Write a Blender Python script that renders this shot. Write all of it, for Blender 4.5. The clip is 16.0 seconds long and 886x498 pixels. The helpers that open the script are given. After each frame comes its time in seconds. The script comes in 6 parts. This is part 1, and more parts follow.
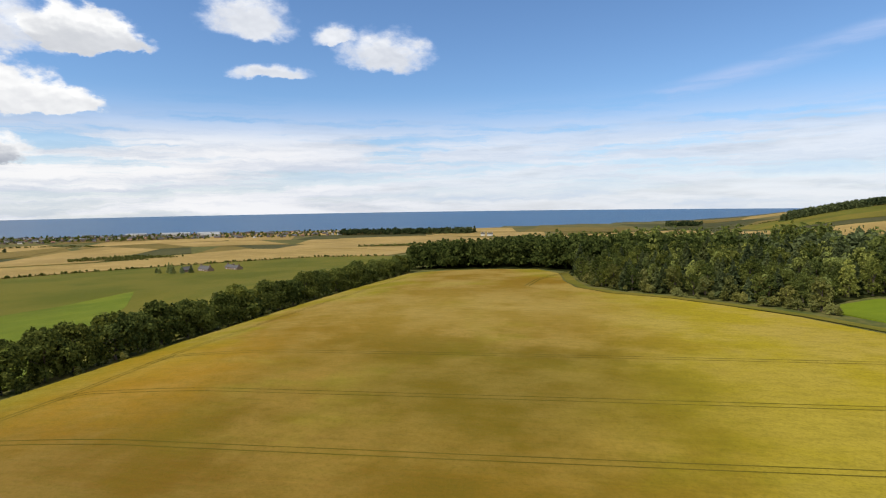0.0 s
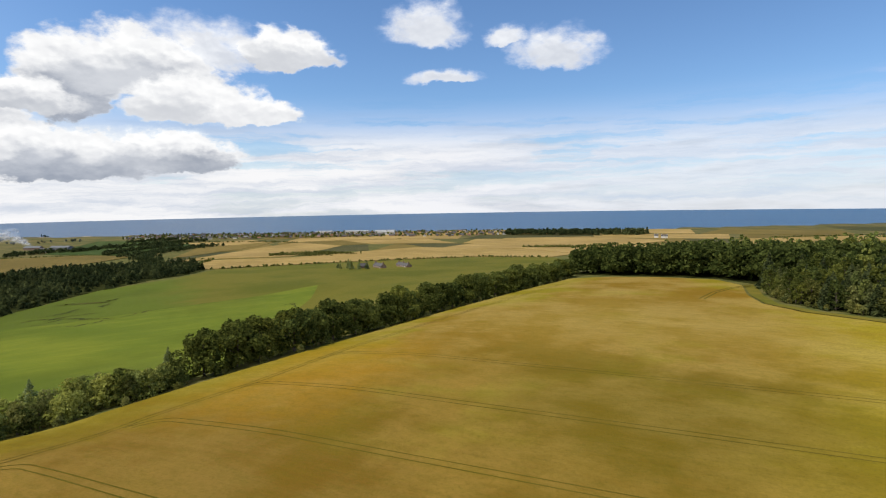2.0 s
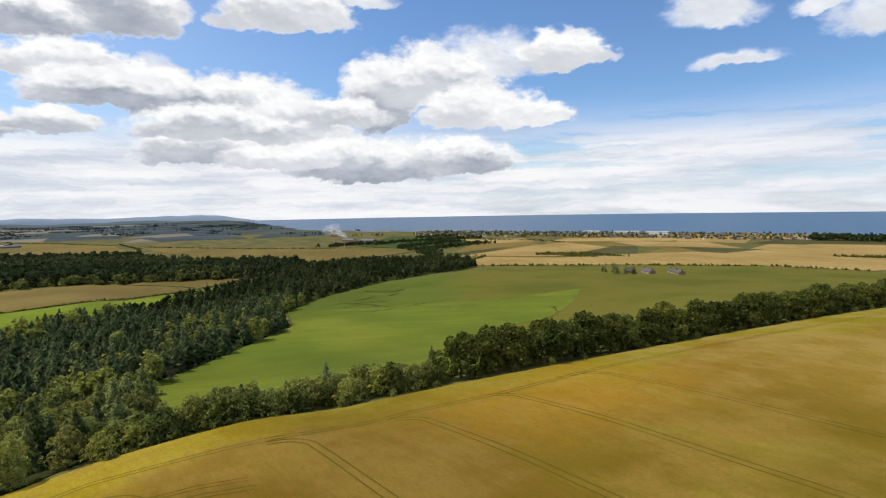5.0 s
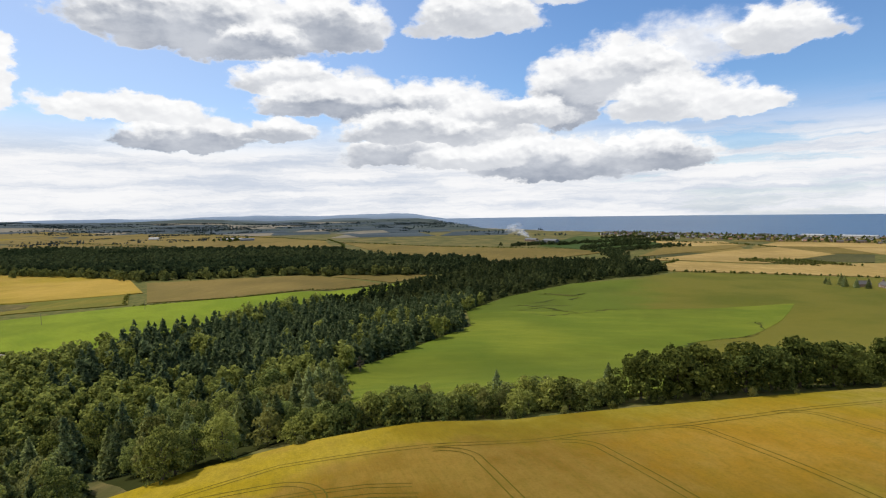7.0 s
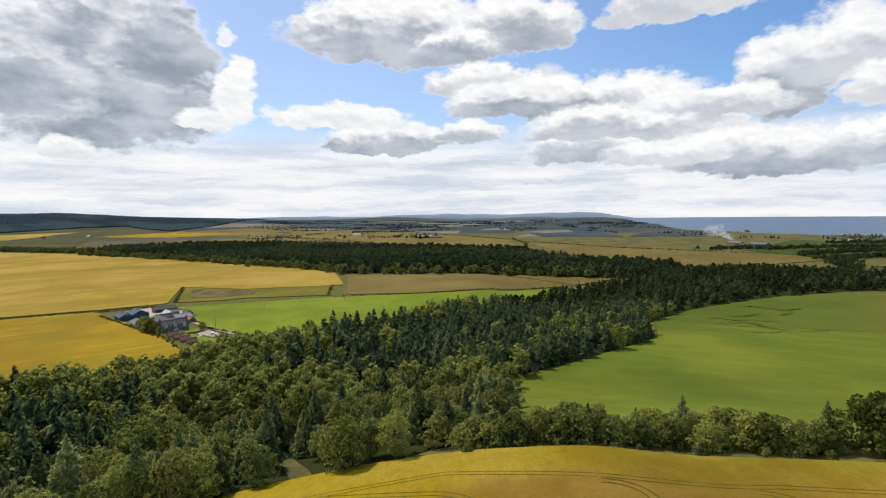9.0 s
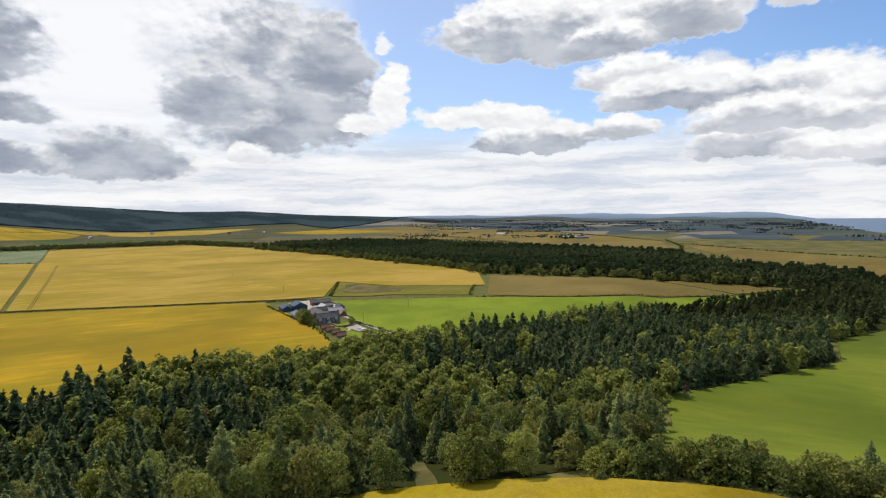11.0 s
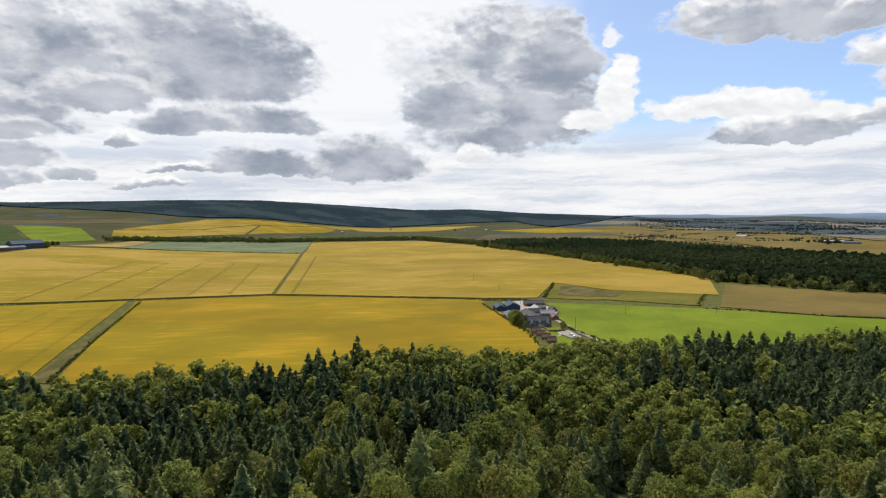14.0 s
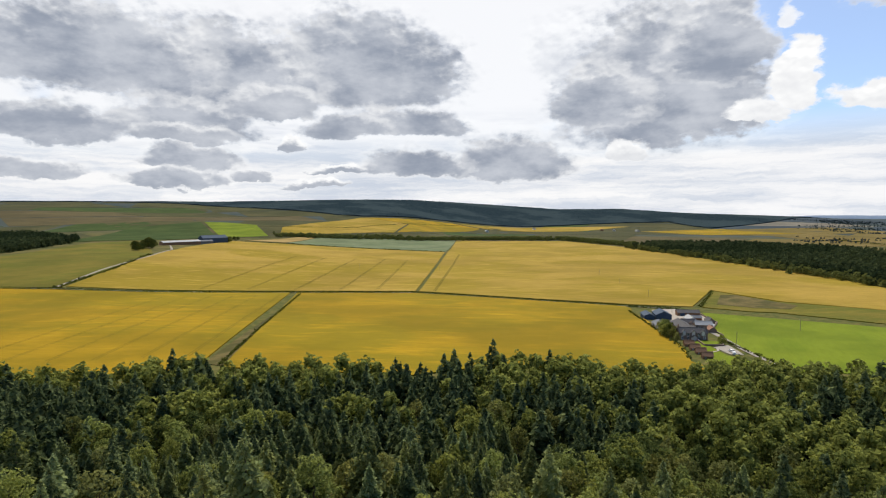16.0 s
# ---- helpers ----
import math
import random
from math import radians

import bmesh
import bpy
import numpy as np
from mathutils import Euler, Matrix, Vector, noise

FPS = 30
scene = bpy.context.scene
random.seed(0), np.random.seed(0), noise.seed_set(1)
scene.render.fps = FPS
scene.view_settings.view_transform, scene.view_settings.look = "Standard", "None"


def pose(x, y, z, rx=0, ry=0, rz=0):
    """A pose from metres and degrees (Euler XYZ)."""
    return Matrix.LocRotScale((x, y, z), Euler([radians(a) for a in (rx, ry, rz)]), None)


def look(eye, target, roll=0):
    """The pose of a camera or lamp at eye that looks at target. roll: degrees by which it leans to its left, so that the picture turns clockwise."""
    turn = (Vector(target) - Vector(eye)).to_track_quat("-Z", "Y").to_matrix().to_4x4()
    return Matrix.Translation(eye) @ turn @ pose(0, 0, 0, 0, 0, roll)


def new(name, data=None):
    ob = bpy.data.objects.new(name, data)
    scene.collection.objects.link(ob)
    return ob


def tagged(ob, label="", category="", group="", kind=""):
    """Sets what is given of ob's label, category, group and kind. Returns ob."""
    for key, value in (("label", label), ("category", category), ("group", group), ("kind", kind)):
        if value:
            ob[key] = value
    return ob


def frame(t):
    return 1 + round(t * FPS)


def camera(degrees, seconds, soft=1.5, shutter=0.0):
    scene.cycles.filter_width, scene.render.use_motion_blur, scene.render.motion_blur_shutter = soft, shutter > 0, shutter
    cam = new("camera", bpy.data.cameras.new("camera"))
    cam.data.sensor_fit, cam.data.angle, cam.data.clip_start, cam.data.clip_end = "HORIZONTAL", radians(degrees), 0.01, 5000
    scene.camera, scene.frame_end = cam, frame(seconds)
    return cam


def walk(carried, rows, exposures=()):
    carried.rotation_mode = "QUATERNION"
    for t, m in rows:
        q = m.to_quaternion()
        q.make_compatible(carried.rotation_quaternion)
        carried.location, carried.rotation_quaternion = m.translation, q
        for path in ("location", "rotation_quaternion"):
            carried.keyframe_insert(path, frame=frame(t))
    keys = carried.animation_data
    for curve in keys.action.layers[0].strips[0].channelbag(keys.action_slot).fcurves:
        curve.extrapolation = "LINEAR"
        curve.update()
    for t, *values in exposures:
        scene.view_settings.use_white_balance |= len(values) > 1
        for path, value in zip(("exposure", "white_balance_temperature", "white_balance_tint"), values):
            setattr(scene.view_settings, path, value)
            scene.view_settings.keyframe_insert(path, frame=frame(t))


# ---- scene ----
from mathutils.geometry import delaunay_2d_cdt

# a drone turns to the left over farmland, drifting and climbing a little
cam = camera(76.30, 16.0, soft=1.15)
PATH = [
    (0, look((0.00, 0.00, 42.00), (-19.192, 97.782, 33.615), -0.812)),
    (0.5, look((0.74, 0.97, 42.62), (-25.340, 97.149, 34.293), -0.873)),
    (1, look((1.32, 1.99, 43.25), (-31.659, 96.031, 34.982), -0.922)),
    (1.5, look((1.76, 3.05, 43.88), (-37.667, 94.587, 35.679), -0.961)),
    (2, look((2.05, 4.15, 44.51), (-44.613, 92.222, 36.382), -0.991)),
    (2.5, look((2.21, 5.28, 45.13), (-50.647, 89.788, 37.090), -1.014)),
    (3, look((2.24, 6.43, 45.76), (-56.496, 86.974, 37.800), -1.029)),
    (3.5, look((2.13, 7.60, 46.39), (-62.302, 83.661, 38.510), -1.038)),
    (4, look((1.91, 8.77, 47.01), (-68.762, 79.084, 39.219), -1.042)),
    (6.5, look((-0.87, 14.46, 50.07), (-93.694, 50.905, 42.677), -1.005)),
    (7, look((-1.72, 15.51, 50.66), (-97.210, 44.283, 43.341), -0.990)),
    (7.5, look((-2.66, 16.52, 51.24), (-100.217, 37.251, 43.993), -0.974)),
    (8, look((-3.68, 17.47, 51.81), (-102.764, 28.923, 44.632), -0.957)),
    (8.5, look((-4.78, 18.36, 52.38), (-104.460, 22.050, 45.255), -0.939)),
    (9, look((-5.95, 19.19, 52.93), (-105.655, 16.049, 45.863), -0.920)),
    (11.5, look((-12.73, 22.04, 55.50), (-106.297, -12.583, 48.640), -0.812)),
    (12, look((-14.24, 22.30, 55.97), (-105.229, -18.611, 49.138), -0.786)),
    (12.5, look((-15.78, 22.44, 56.42), (-104.084, -23.990, 49.616), -0.759)),
    (13, look((-17.35, 22.45, 56.86), (-102.727, -29.172, 50.073), -0.730)),
    (13.5, look((-18.95, 22.33, 57.27), (-101.099, -34.296, 50.510), -0.698)),
    (14, look((-20.58, 22.07, 57.67), (-98.576, -40.153, 50.925), -0.663)),
    (14.5, look((-22.22, 21.65, 58.04), (-96.219, -45.276, 51.319), -0.624)),
    (15, look((-23.88, 21.08, 58.40), (-93.629, -50.264, 51.692), -0.580)),
    (15.5, look((-25.54, 20.34, 58.73), (-90.765, -55.165, 52.044), -0.531)),
    (16, look((-27.21, 19.43, 59.04), (-87.073, -60.392, 52.376), -0.476)),
]
walk(cam, PATH)

# ---- sky, clouds and sun ----
SUN_AZ, SUN_EL = 132.0, 51.0  # degrees, to the left of +y, above the horizon

# cumulus heaps, far ones first: azimuth and elevation of the base, half width, height (degrees), greyness of the underside
CLOUDS_NORTH = [(68.6, 16.9, 4.7, 1.6, 0.3), (29.2, 16.1, 4.4, 3.3, 0.15), (16.6, 13.6, 4.8, 3.1, 0.2), (20.8, 15.6, 2.8, 1.8, 0.1), (27.1, 11.9, 3.6, 1.2, 0.15), (60.5, 9.3, 3.9, 5.3, 0.5), (50.1, 13.4, 7.8, 3.8, 0.2), (55.1, 11.0, 7.1, 4.6, 0.4), (42.8, 13.6, 4.5, 2.7, 0.25), (50.8, 8.7, 6.1, 3.5, 0.22), (46.0, 8.4, 4.2, 2.2, 0.15), (80.4, 9.1, 4.1, 4.4, 0.75), (73.6, 8.3, 7.8, 4.5, 0.35)]
CLOUDS_WEST = [(95.5, 15.7, 11.9, 5.3, 0.58), (84.8, 16.2, 6.7, 4.2, 0.45), (90.3, 15.4, 4.3, 1.9, 0.5), (69.5, 17.3, 6.7, 3.4, 0.3), (61.7, 19.0, 3.3, 1.4, 0.2), (102.0, 8.7, 7.1, 2.0, 0.1), (87.5, 11.7, 5.5, 2.9, 0.3), (73.1, 9.1, 5.6, 3.2, 0.4), (80.8, 9.3, 4.8, 3.8, 0.5), (85.5, 9.7, 6.2, 2.6, 0.55), (67.4, 8.5, 7.3, 2.2, 0.3), (76.5, 7.1, 8.3, 2.4, 0.35)]
CLOUDS_SHORE = [(97.2, 6.3, 7.2, 2.9, 0.5), (89.2, 7.2, 3.2, 1.8, 0.4), (69.2, 6.5, 7.1, 3.5, 0.3), (78.0, 5.1, 6.0, 2.9, 0.45), (62.3, 3.6, 8.3, 3.8, 0.55), (53.1, 4.2, 6.4, 2.9, 0.45), (70.7, 4.4, 5.5, 2.0, 0.3), (124.9, 5.1, 1.6, 1.6, 0.15)]
CLOUDS_BACKLIT = [(129.7, 13.9, 6.0, 5.7, 0.2), (122.4, 8.8, 9.9, 11.4, 0.85), (127.9, 9.2, 5.1, 4.6, 0.7), (117.4, 13.0, 4.4, 6.0, 0.72), (111.7, 15.5, 1.0, 1.9, 0.0), (111.5, 9.6, 2.1, 4.8, 0.05), (114.6, 7.9, 2.7, 1.6, 0.1), (124.9, 5.0, 2.0, 1.6, 0.15)]
CLOUDS_DARK = [(151.7, 12.2, 9.9, 7.2, 0.9), (164.0, 10.9, 8.1, 7.0, 0.75), (167.6, 7.6, 6.4, 2.8, 0.7), (159.8, 9.6, 4.2, 2.4, 0.6), (147.7, 8.2, 7.6, 2.4, 0.7), (152.3, 7.9, 5.0, 1.9, 0.7), (157.7, 6.5, 1.4, 1.1, 0.5), (136.8, 4.1, 6.2, 3.6, 0.75), (145.7, 4.0, 5.1, 2.4, 0.75), (167.0, 4.5, 4.2, 1.9, 0.7)]
CLOUDS_SOUTH = [(167.9, 2.8, 4.5, 1.3, 0.65), (161.4, 3.4, 2.6, 1.0, 0.6), (155.4, 2.7, 2.9, 0.7, 0.5), (153.5, 4.0, 2.7, 0.7, 0.5), (174.9, 12.2, 10.6, 6.1, 0.7), (177.2, 6.9, 7.4, 2.7, 0.65), (178.8, 3.5, 4.1, 1.4, 0.6), (167.3, 6.6, 4.3, 1.5, 0.6)]


class Nodes:
    """A short hand for building node trees."""

    def __init__(self, tree):
        self.tree, self.links = tree, tree.links
        tree.nodes.clear()

    def add(self, kind):
        return self.tree.nodes.new(kind)

    def put(self, socket, value):
        if isinstance(value, bpy.types.NodeSocket):
            self.links.new(value, socket)
        elif value is not None:
            socket.default_value = value

    def math(self, op, a, b=None, c=None, clamp=False):
        n = self.add("ShaderNodeMath")
        n.operation, n.use_clamp = op, clamp
        for s, v in zip(n.inputs, (a, b, c)):
            self.put(s, v)
        return n.outputs[0]

    def vec(self, op, a, b=None):
        n = self.add("ShaderNodeVectorMath")
        n.operation = op
        self.put(n.inputs[0], a)
        self.put(n.inputs[1], b)
        return n.outputs["Value"] if op in ("LENGTH", "DOT_PRODUCT") else n.outputs[0]

    def ramp(self, v, a, b, lo=0.0, hi=1.0):
        n = self.add("ShaderNodeMapRange")
        n.interpolation_type = "SMOOTHSTEP"
        for s, w in zip(n.inputs, (v, a, b, lo, hi)):
            self.put(s, w)
        return n.outputs[0]

    def noise(self, at, scale, detail=4.0, rough=0.55, warp=0.0, colour=False):
        n = self.add("ShaderNodeTexNoise")
        self.put(n.inputs["Vector"], at)
        n.inputs["Scale"].default_value, n.inputs["Detail"].default_value = scale, detail
        n.inputs["Roughness"].default_value, n.inputs["Distortion"].default_value = rough, warp
        return n.outputs["Color" if colour else "Fac"]

    def mix(self, f, a, b, blend="MIX"):
        n = self.add("ShaderNodeMix")
        n.data_type, n.blend_type = "RGBA", blend
        self.put(n.inputs["Factor"], f)
        for s, v in ((n.inputs[6], a), (n.inputs[7], b)):
            self.put(s, (*v, 1) if isinstance(v, tuple) and len(v) == 3 else v)
        return n.outputs[2]


def build_sky():
    world = bpy.data.worlds.new("sky")
    scene.world, world.use_nodes = world, True
    k = Nodes(world.node_tree)
    way = k.add("ShaderNodeTexCoord").outputs["Generated"]
    mid = radians(77)
    ahead = k.vec("DOT_PRODUCT", way, (-math.sin(mid), math.cos(mid), 0))
    left = k.vec("DOT_PRODUCT", way, (-math.cos(mid), -math.sin(mid), 0))
    sep = k.add("ShaderNodeSeparateXYZ")
    k.put(sep.inputs[0], way)
    az = k.math("ADD", k.math("MULTIPLY", k.math("ARCTAN2", left, ahead), 57.2958), 77.0)
    el = k.math("MULTIPLY", k.math("ARCSINE", sep.outputs[2]), 57.2958)
    comb = k.add("ShaderNodeCombineXYZ")
    k.put(comb.inputs[0], az)
    k.put(comb.inputs[1], el)
    spot = comb.outputs[0]

    # billows push the outlines about; wide and flat low down
    soft = k.vec("MULTIPLY", spot, (0.62, 1.0, 1.0))
    coarse = k.vec("SUBTRACT", k.noise(soft, 0.2, 3, 0.5, colour=True), (0.5, 0.5, 0.5))
    fine = k.vec("SUBTRACT", k.noise(soft, 0.7, 5, 0.6, colour=True), (0.5, 0.5, 0.5))
    push = k.vec("ADD", k.vec("MULTIPLY", coarse, (5.0, 2.2, 0)), k.vec("MULTIPLY", fine, (2.4, 1.8, 0)))

    def puffs(at, scale):
        """Round heads, crowded together, with smaller ones upon them."""
        n = k.add("ShaderNodeTexVoronoi")
        n.feature, n.normalize = "SMOOTH_F1", True
        k.put(n.inputs["Vector"], at)
        n.inputs["Scale"].default_value, n.inputs["Detail"].default_value = scale, 2.5
        n.inputs["Roughness"].default_value, n.inputs["Smoothness"].default_value = 0.55, 0.35
        return n.outputs["Distance"]

    bulge = k.vec("ADD", soft, k.vec("MULTIPLY", fine, (0.8, 0.8, 0)))
    head, head_above = puffs(bulge, 0.62), puffs(k.vec("ADD", bulge, (-0.12, 0.34, 0)), 0.62)
    wisp = k.noise(soft, 1.1, 6, 0.62)
    rough = k.math("ADD", k.math("MULTIPLY_ADD", head, 1.3, -0.5), k.math("MULTIPLY_ADD", wisp, 0.9, -0.45))
    relief = k.math("MULTIPLY", k.math("SUBTRACT", head, head_above), 1.5)
    swell = k.math("MULTIPLY_ADD", k.noise(soft, 0.42, 4, 0.55), 1.3, -0.65)
    inner = k.math("MULTIPLY", k.math("SUBTRACT", swell, relief), 0.62)
    lean = k.add("ShaderNodeCombineXYZ")
    k.put(lean.inputs[0], k.math("MULTIPLY", inner, 0.5))
    k.put(lean.inputs[1], k.math("MULTIPLY", rough, -0.1))
    here = k.vec("ADD", k.vec("ADD", spot, push), lean.outputs[0])
    murk = k.ramp(k.noise(k.vec("MULTIPLY", soft, (0.8, 1.0, 1.0)), 0.3, 5, 0.6), 0.3, 0.7)
    grey = k.mix(murk, (0.30, 0.34, 0.42), (0.58, 0.61, 0.67))
    lit = k.mix(k.ramp(k.math("ADD", relief, k.math("MULTIPLY", swell, 0.5)), -0.25, 0.35), (0.90, 0.905, 0.92), (1.08, 1.08, 1.07))
    dull, body = 0.0, 0.0
    grown = [(a, e, w * 1.1, h * 1.05, d) if d >= 0.75 else (a, e, w, h, d) for a, e, w, h, d in CLOUDS_DARK + CLOUDS_SOUTH]
    for q, (a, e, w, h, dim) in enumerate(CLOUDS_SHORE + CLOUDS_NORTH + CLOUDS_WEST + CLOUDS_BACKLIT + grown):
        if q % 6 == 5:
            lean = k.add("ShaderNodeCombineXYZ")
            k.put(lean.inputs[0], k.math("MULTIPLY", dull, 0.05))
            here = k.vec("ADD", here, lean.outputs[0])
        at = k.add("ShaderNodeSeparateXYZ")
        k.put(at.inputs[0], k.vec("MULTIPLY", k.vec("SUBTRACT", here, (a, e, 0)), (1 / w, 1 / h, 0)))
        u, v = at.outputs[0], at.outputs[1]
        dome = k.math("MAXIMUM", v, k.math("MULTIPLY", v, -3.2))
        far = k.math("MULTIPLY_ADD", u, u, k.math("MULTIPLY_ADD", dome, dome, rough))
        over = k.ramp(far, 1.05, 0.05, 0.0, 0.92) if dim <= 0.2 and e > 11 else k.ramp(far, 1.18, 0.6) if dim < 0.6 else k.ramp(far, 1.42, 0.55)
        deep = k.math("MULTIPLY_ADD", far, -0.45 if dim < 0.6 else -0.8, k.math("MULTIPLY_ADD", v, -1.25 if dim < 0.6 else -0.25, inner))
        shade = k.ramp(deep, -1.0 if dim < 0.6 else -1.25, -0.1 if dim < 0.6 else -0.25, 0.0, min(1.0, dim * (2.0 if dim < 0.6 else 1.5)))
        dull = k.math("MULTIPLY_ADD", over, k.math("SUBTRACT", shade, dull), dull)
        body = k.math("MAXIMUM", body, over)
    cloud = k.mix(dull, lit, grey)

    # thin sheets: long strata over the horizon, a bright veil towards the sun
    strata = k.noise(k.vec("MULTIPLY", k.vec("ADD", spot, k.vec("MULTIPLY", fine, (6.0, 0.8, 0))), (0.05, 0.62, 1.0)), 1.0, 5, 0.6)
    sunward = k.ramp(az, 108.0, 124.0)
    low_sky = k.ramp(el, 11.0, 4.5)
    right = k.ramp(az, 4.0, 30.0)
    west = k.ramp(az, 44.0, 66.0)
    full = k.math("SUBTRACT", strata, k.math("MULTIPLY_ADD", west, -0.2, 0.0))
    band = k.math("MULTIPLY", k.ramp(full, 0.30, 0.52), k.math("MULTIPLY", low_sky, k.math("MULTIPLY_ADD", right, 0.15, 0.85)))
    veil = k.math("MULTIPLY", k.math("MULTIPLY", sunward, k.ramp(k.noise(soft, 0.07, 5, 0.6), 0.15, 0.42)), 0.95)
    veil = k.math("MAXIMUM", veil, k.ramp(az, 55.0, 108.0, 0.0, 0.34))
    layer = k.noise(k.vec("MULTIPLY", k.vec("ADD", spot, k.vec("MULTIPLY", fine, (5.0, 0.9, 0))), (0.05, 0.5, 1.0)), 1.0, 7, 0.66)
    haze = k.math("MULTIPLY", k.ramp(el, 9.0, 0.0), 0.8)
    streak_at = k.math("ADD", el, k.math("MULTIPLY", az, 0.22))
    streak = k.math("MULTIPLY", k.math("MULTIPLY", k.ramp(az, 14, 4), k.ramp(k.math("ABSOLUTE", k.math("SUBTRACT", streak_at, 7.2)), 1.3, 0.1)), k.ramp(strata, 0.3, 0.7))
    sheet = k.math("MAXIMUM", k.math("MAXIMUM", band, haze), k.math("MAXIMUM", veil, k.math("MULTIPLY", streak, 0.7)))
    under = k.ramp(k.noise(k.vec("MULTIPLY", spot, (0.07, 0.55, 1.0)), 1.0, 4, 0.55), 0.5, 0.68)
    thin = k.mix(k.math("MULTIPLY", k.math("MAXIMUM", band, west), 0.75), (0.47, 0.60, 0.90), (0.83, 0.83, 0.88))
    strip = k.mix(k.ramp(layer, 0.34, 0.62), (0.60, 0.66, 0.76), (0.97, 0.965, 0.965))
    sheet_tone = k.mix(k.math("MULTIPLY", under, k.math("MULTIPLY", low_sky, 0.85)), k.mix(sunward, thin, (0.97, 0.97, 0.98)), (0.42, 0.47, 0.60))
    sheet_tone = k.mix(k.math("MULTIPLY", k.ramp(el, 8.5, 5.0), k.ramp(az, 5.0, 45.0, 0.45, 0.9)), sheet_tone, strip)
    tone = k.mix(body, sheet_tone, cloud)
    cover = k.math("MAXIMUM", body, sheet, clamp=True)

    sky = k.add("ShaderNodeTexSky")
    sky.sky_type, sky.sun_disc = "NISHITA", False
    sky.sun_elevation, sky.sun_rotation = radians(SUN_EL), radians(-SUN_AZ)
    sky.air_density, sky.dust_density, sky.ozone_density, sky.altitude = 1.0, 0.1, 5.0, 120
    clear = k.add("ShaderNodeBackground")
    k.put(clear.inputs[0], k.mix(1.0, sky.outputs[0], (0.91, 1.02, 1.12), "MULTIPLY"))
    clear.inputs[1].default_value = 0.122
    clouds = k.add("ShaderNodeBackground")
    k.put(clouds.inputs[0], tone)
    both = k.add("ShaderNodeMixShader")
    k.put(both.inputs[0], cover)
    k.links.new(clear.outputs[0], both.inputs[1])
    k.links.new(clouds.outputs[0], both.inputs[2])
    k.links.new(both.outputs[0], k.add("ShaderNodeOutputWorld").inputs[0])


build_sky()
sun_way = Vector((-math.sin(radians(SUN_AZ)) * math.cos(radians(SUN_EL)), math.cos(radians(SUN_AZ)) * math.cos(radians(SUN_EL)), math.sin(radians(SUN_EL))))
sun = new("sun", bpy.data.lights.new("sun", "SUN"))
sun.data.energy, sun.data.angle, sun.data.color = 3.6, radians(0.53), (1.0, 0.95, 0.86)
sun.matrix_world = look(sun_way * 300, (0, 0, 0))

# ---- materials ----
def material(name, build, rough=0.8, spec=0.3, bump=0.0, translucent=0.0, metal=0.0):
    """build(k, place) gives a colour socket, or that and a height socket for the relief (metres)."""
    m = bpy.data.materials.new(name)
    m.use_nodes = True
    k = Nodes(m.node_tree)
    place = k.add("ShaderNodeNewGeometry").outputs["Position"]
    made = build(k, place)
    colour, relief = made if isinstance(made, tuple) and len(made) == 2 else (made, None)
    p = k.add("ShaderNodeBsdfPrincipled")
    k.put(p.inputs["Base Color"], (*colour, 1) if isinstance(colour, tuple) else colour)
    p.inputs["Roughness"].default_value, p.inputs["Specular IOR Level"].default_value, p.inputs["Metallic"].default_value = rough, spec, metal
    if relief is not None and bump:
        b = k.add("ShaderNodeBump")
        b.inputs["Strength"].default_value, b.inputs["Distance"].default_value = 1.0, bump
        k.put(b.inputs["Height"], relief)
        k.links.new(b.outputs[0], p.inputs["Normal"])
    out = p.outputs[0]
    if translucent:
        t = k.add("ShaderNodeBsdfTranslucent")
        k.put(t.inputs[0], colour)
        x = k.add("ShaderNodeMixShader")
        x.inputs[0].default_value = translucent
        k.links.new(p.outputs[0], x.inputs[1])
        k.links.new(t.outputs[0], x.inputs[2])
        out = x.outputs[0]
    k.links.new(out, k.add("ShaderNodeOutputMaterial").inputs[0])
    return m


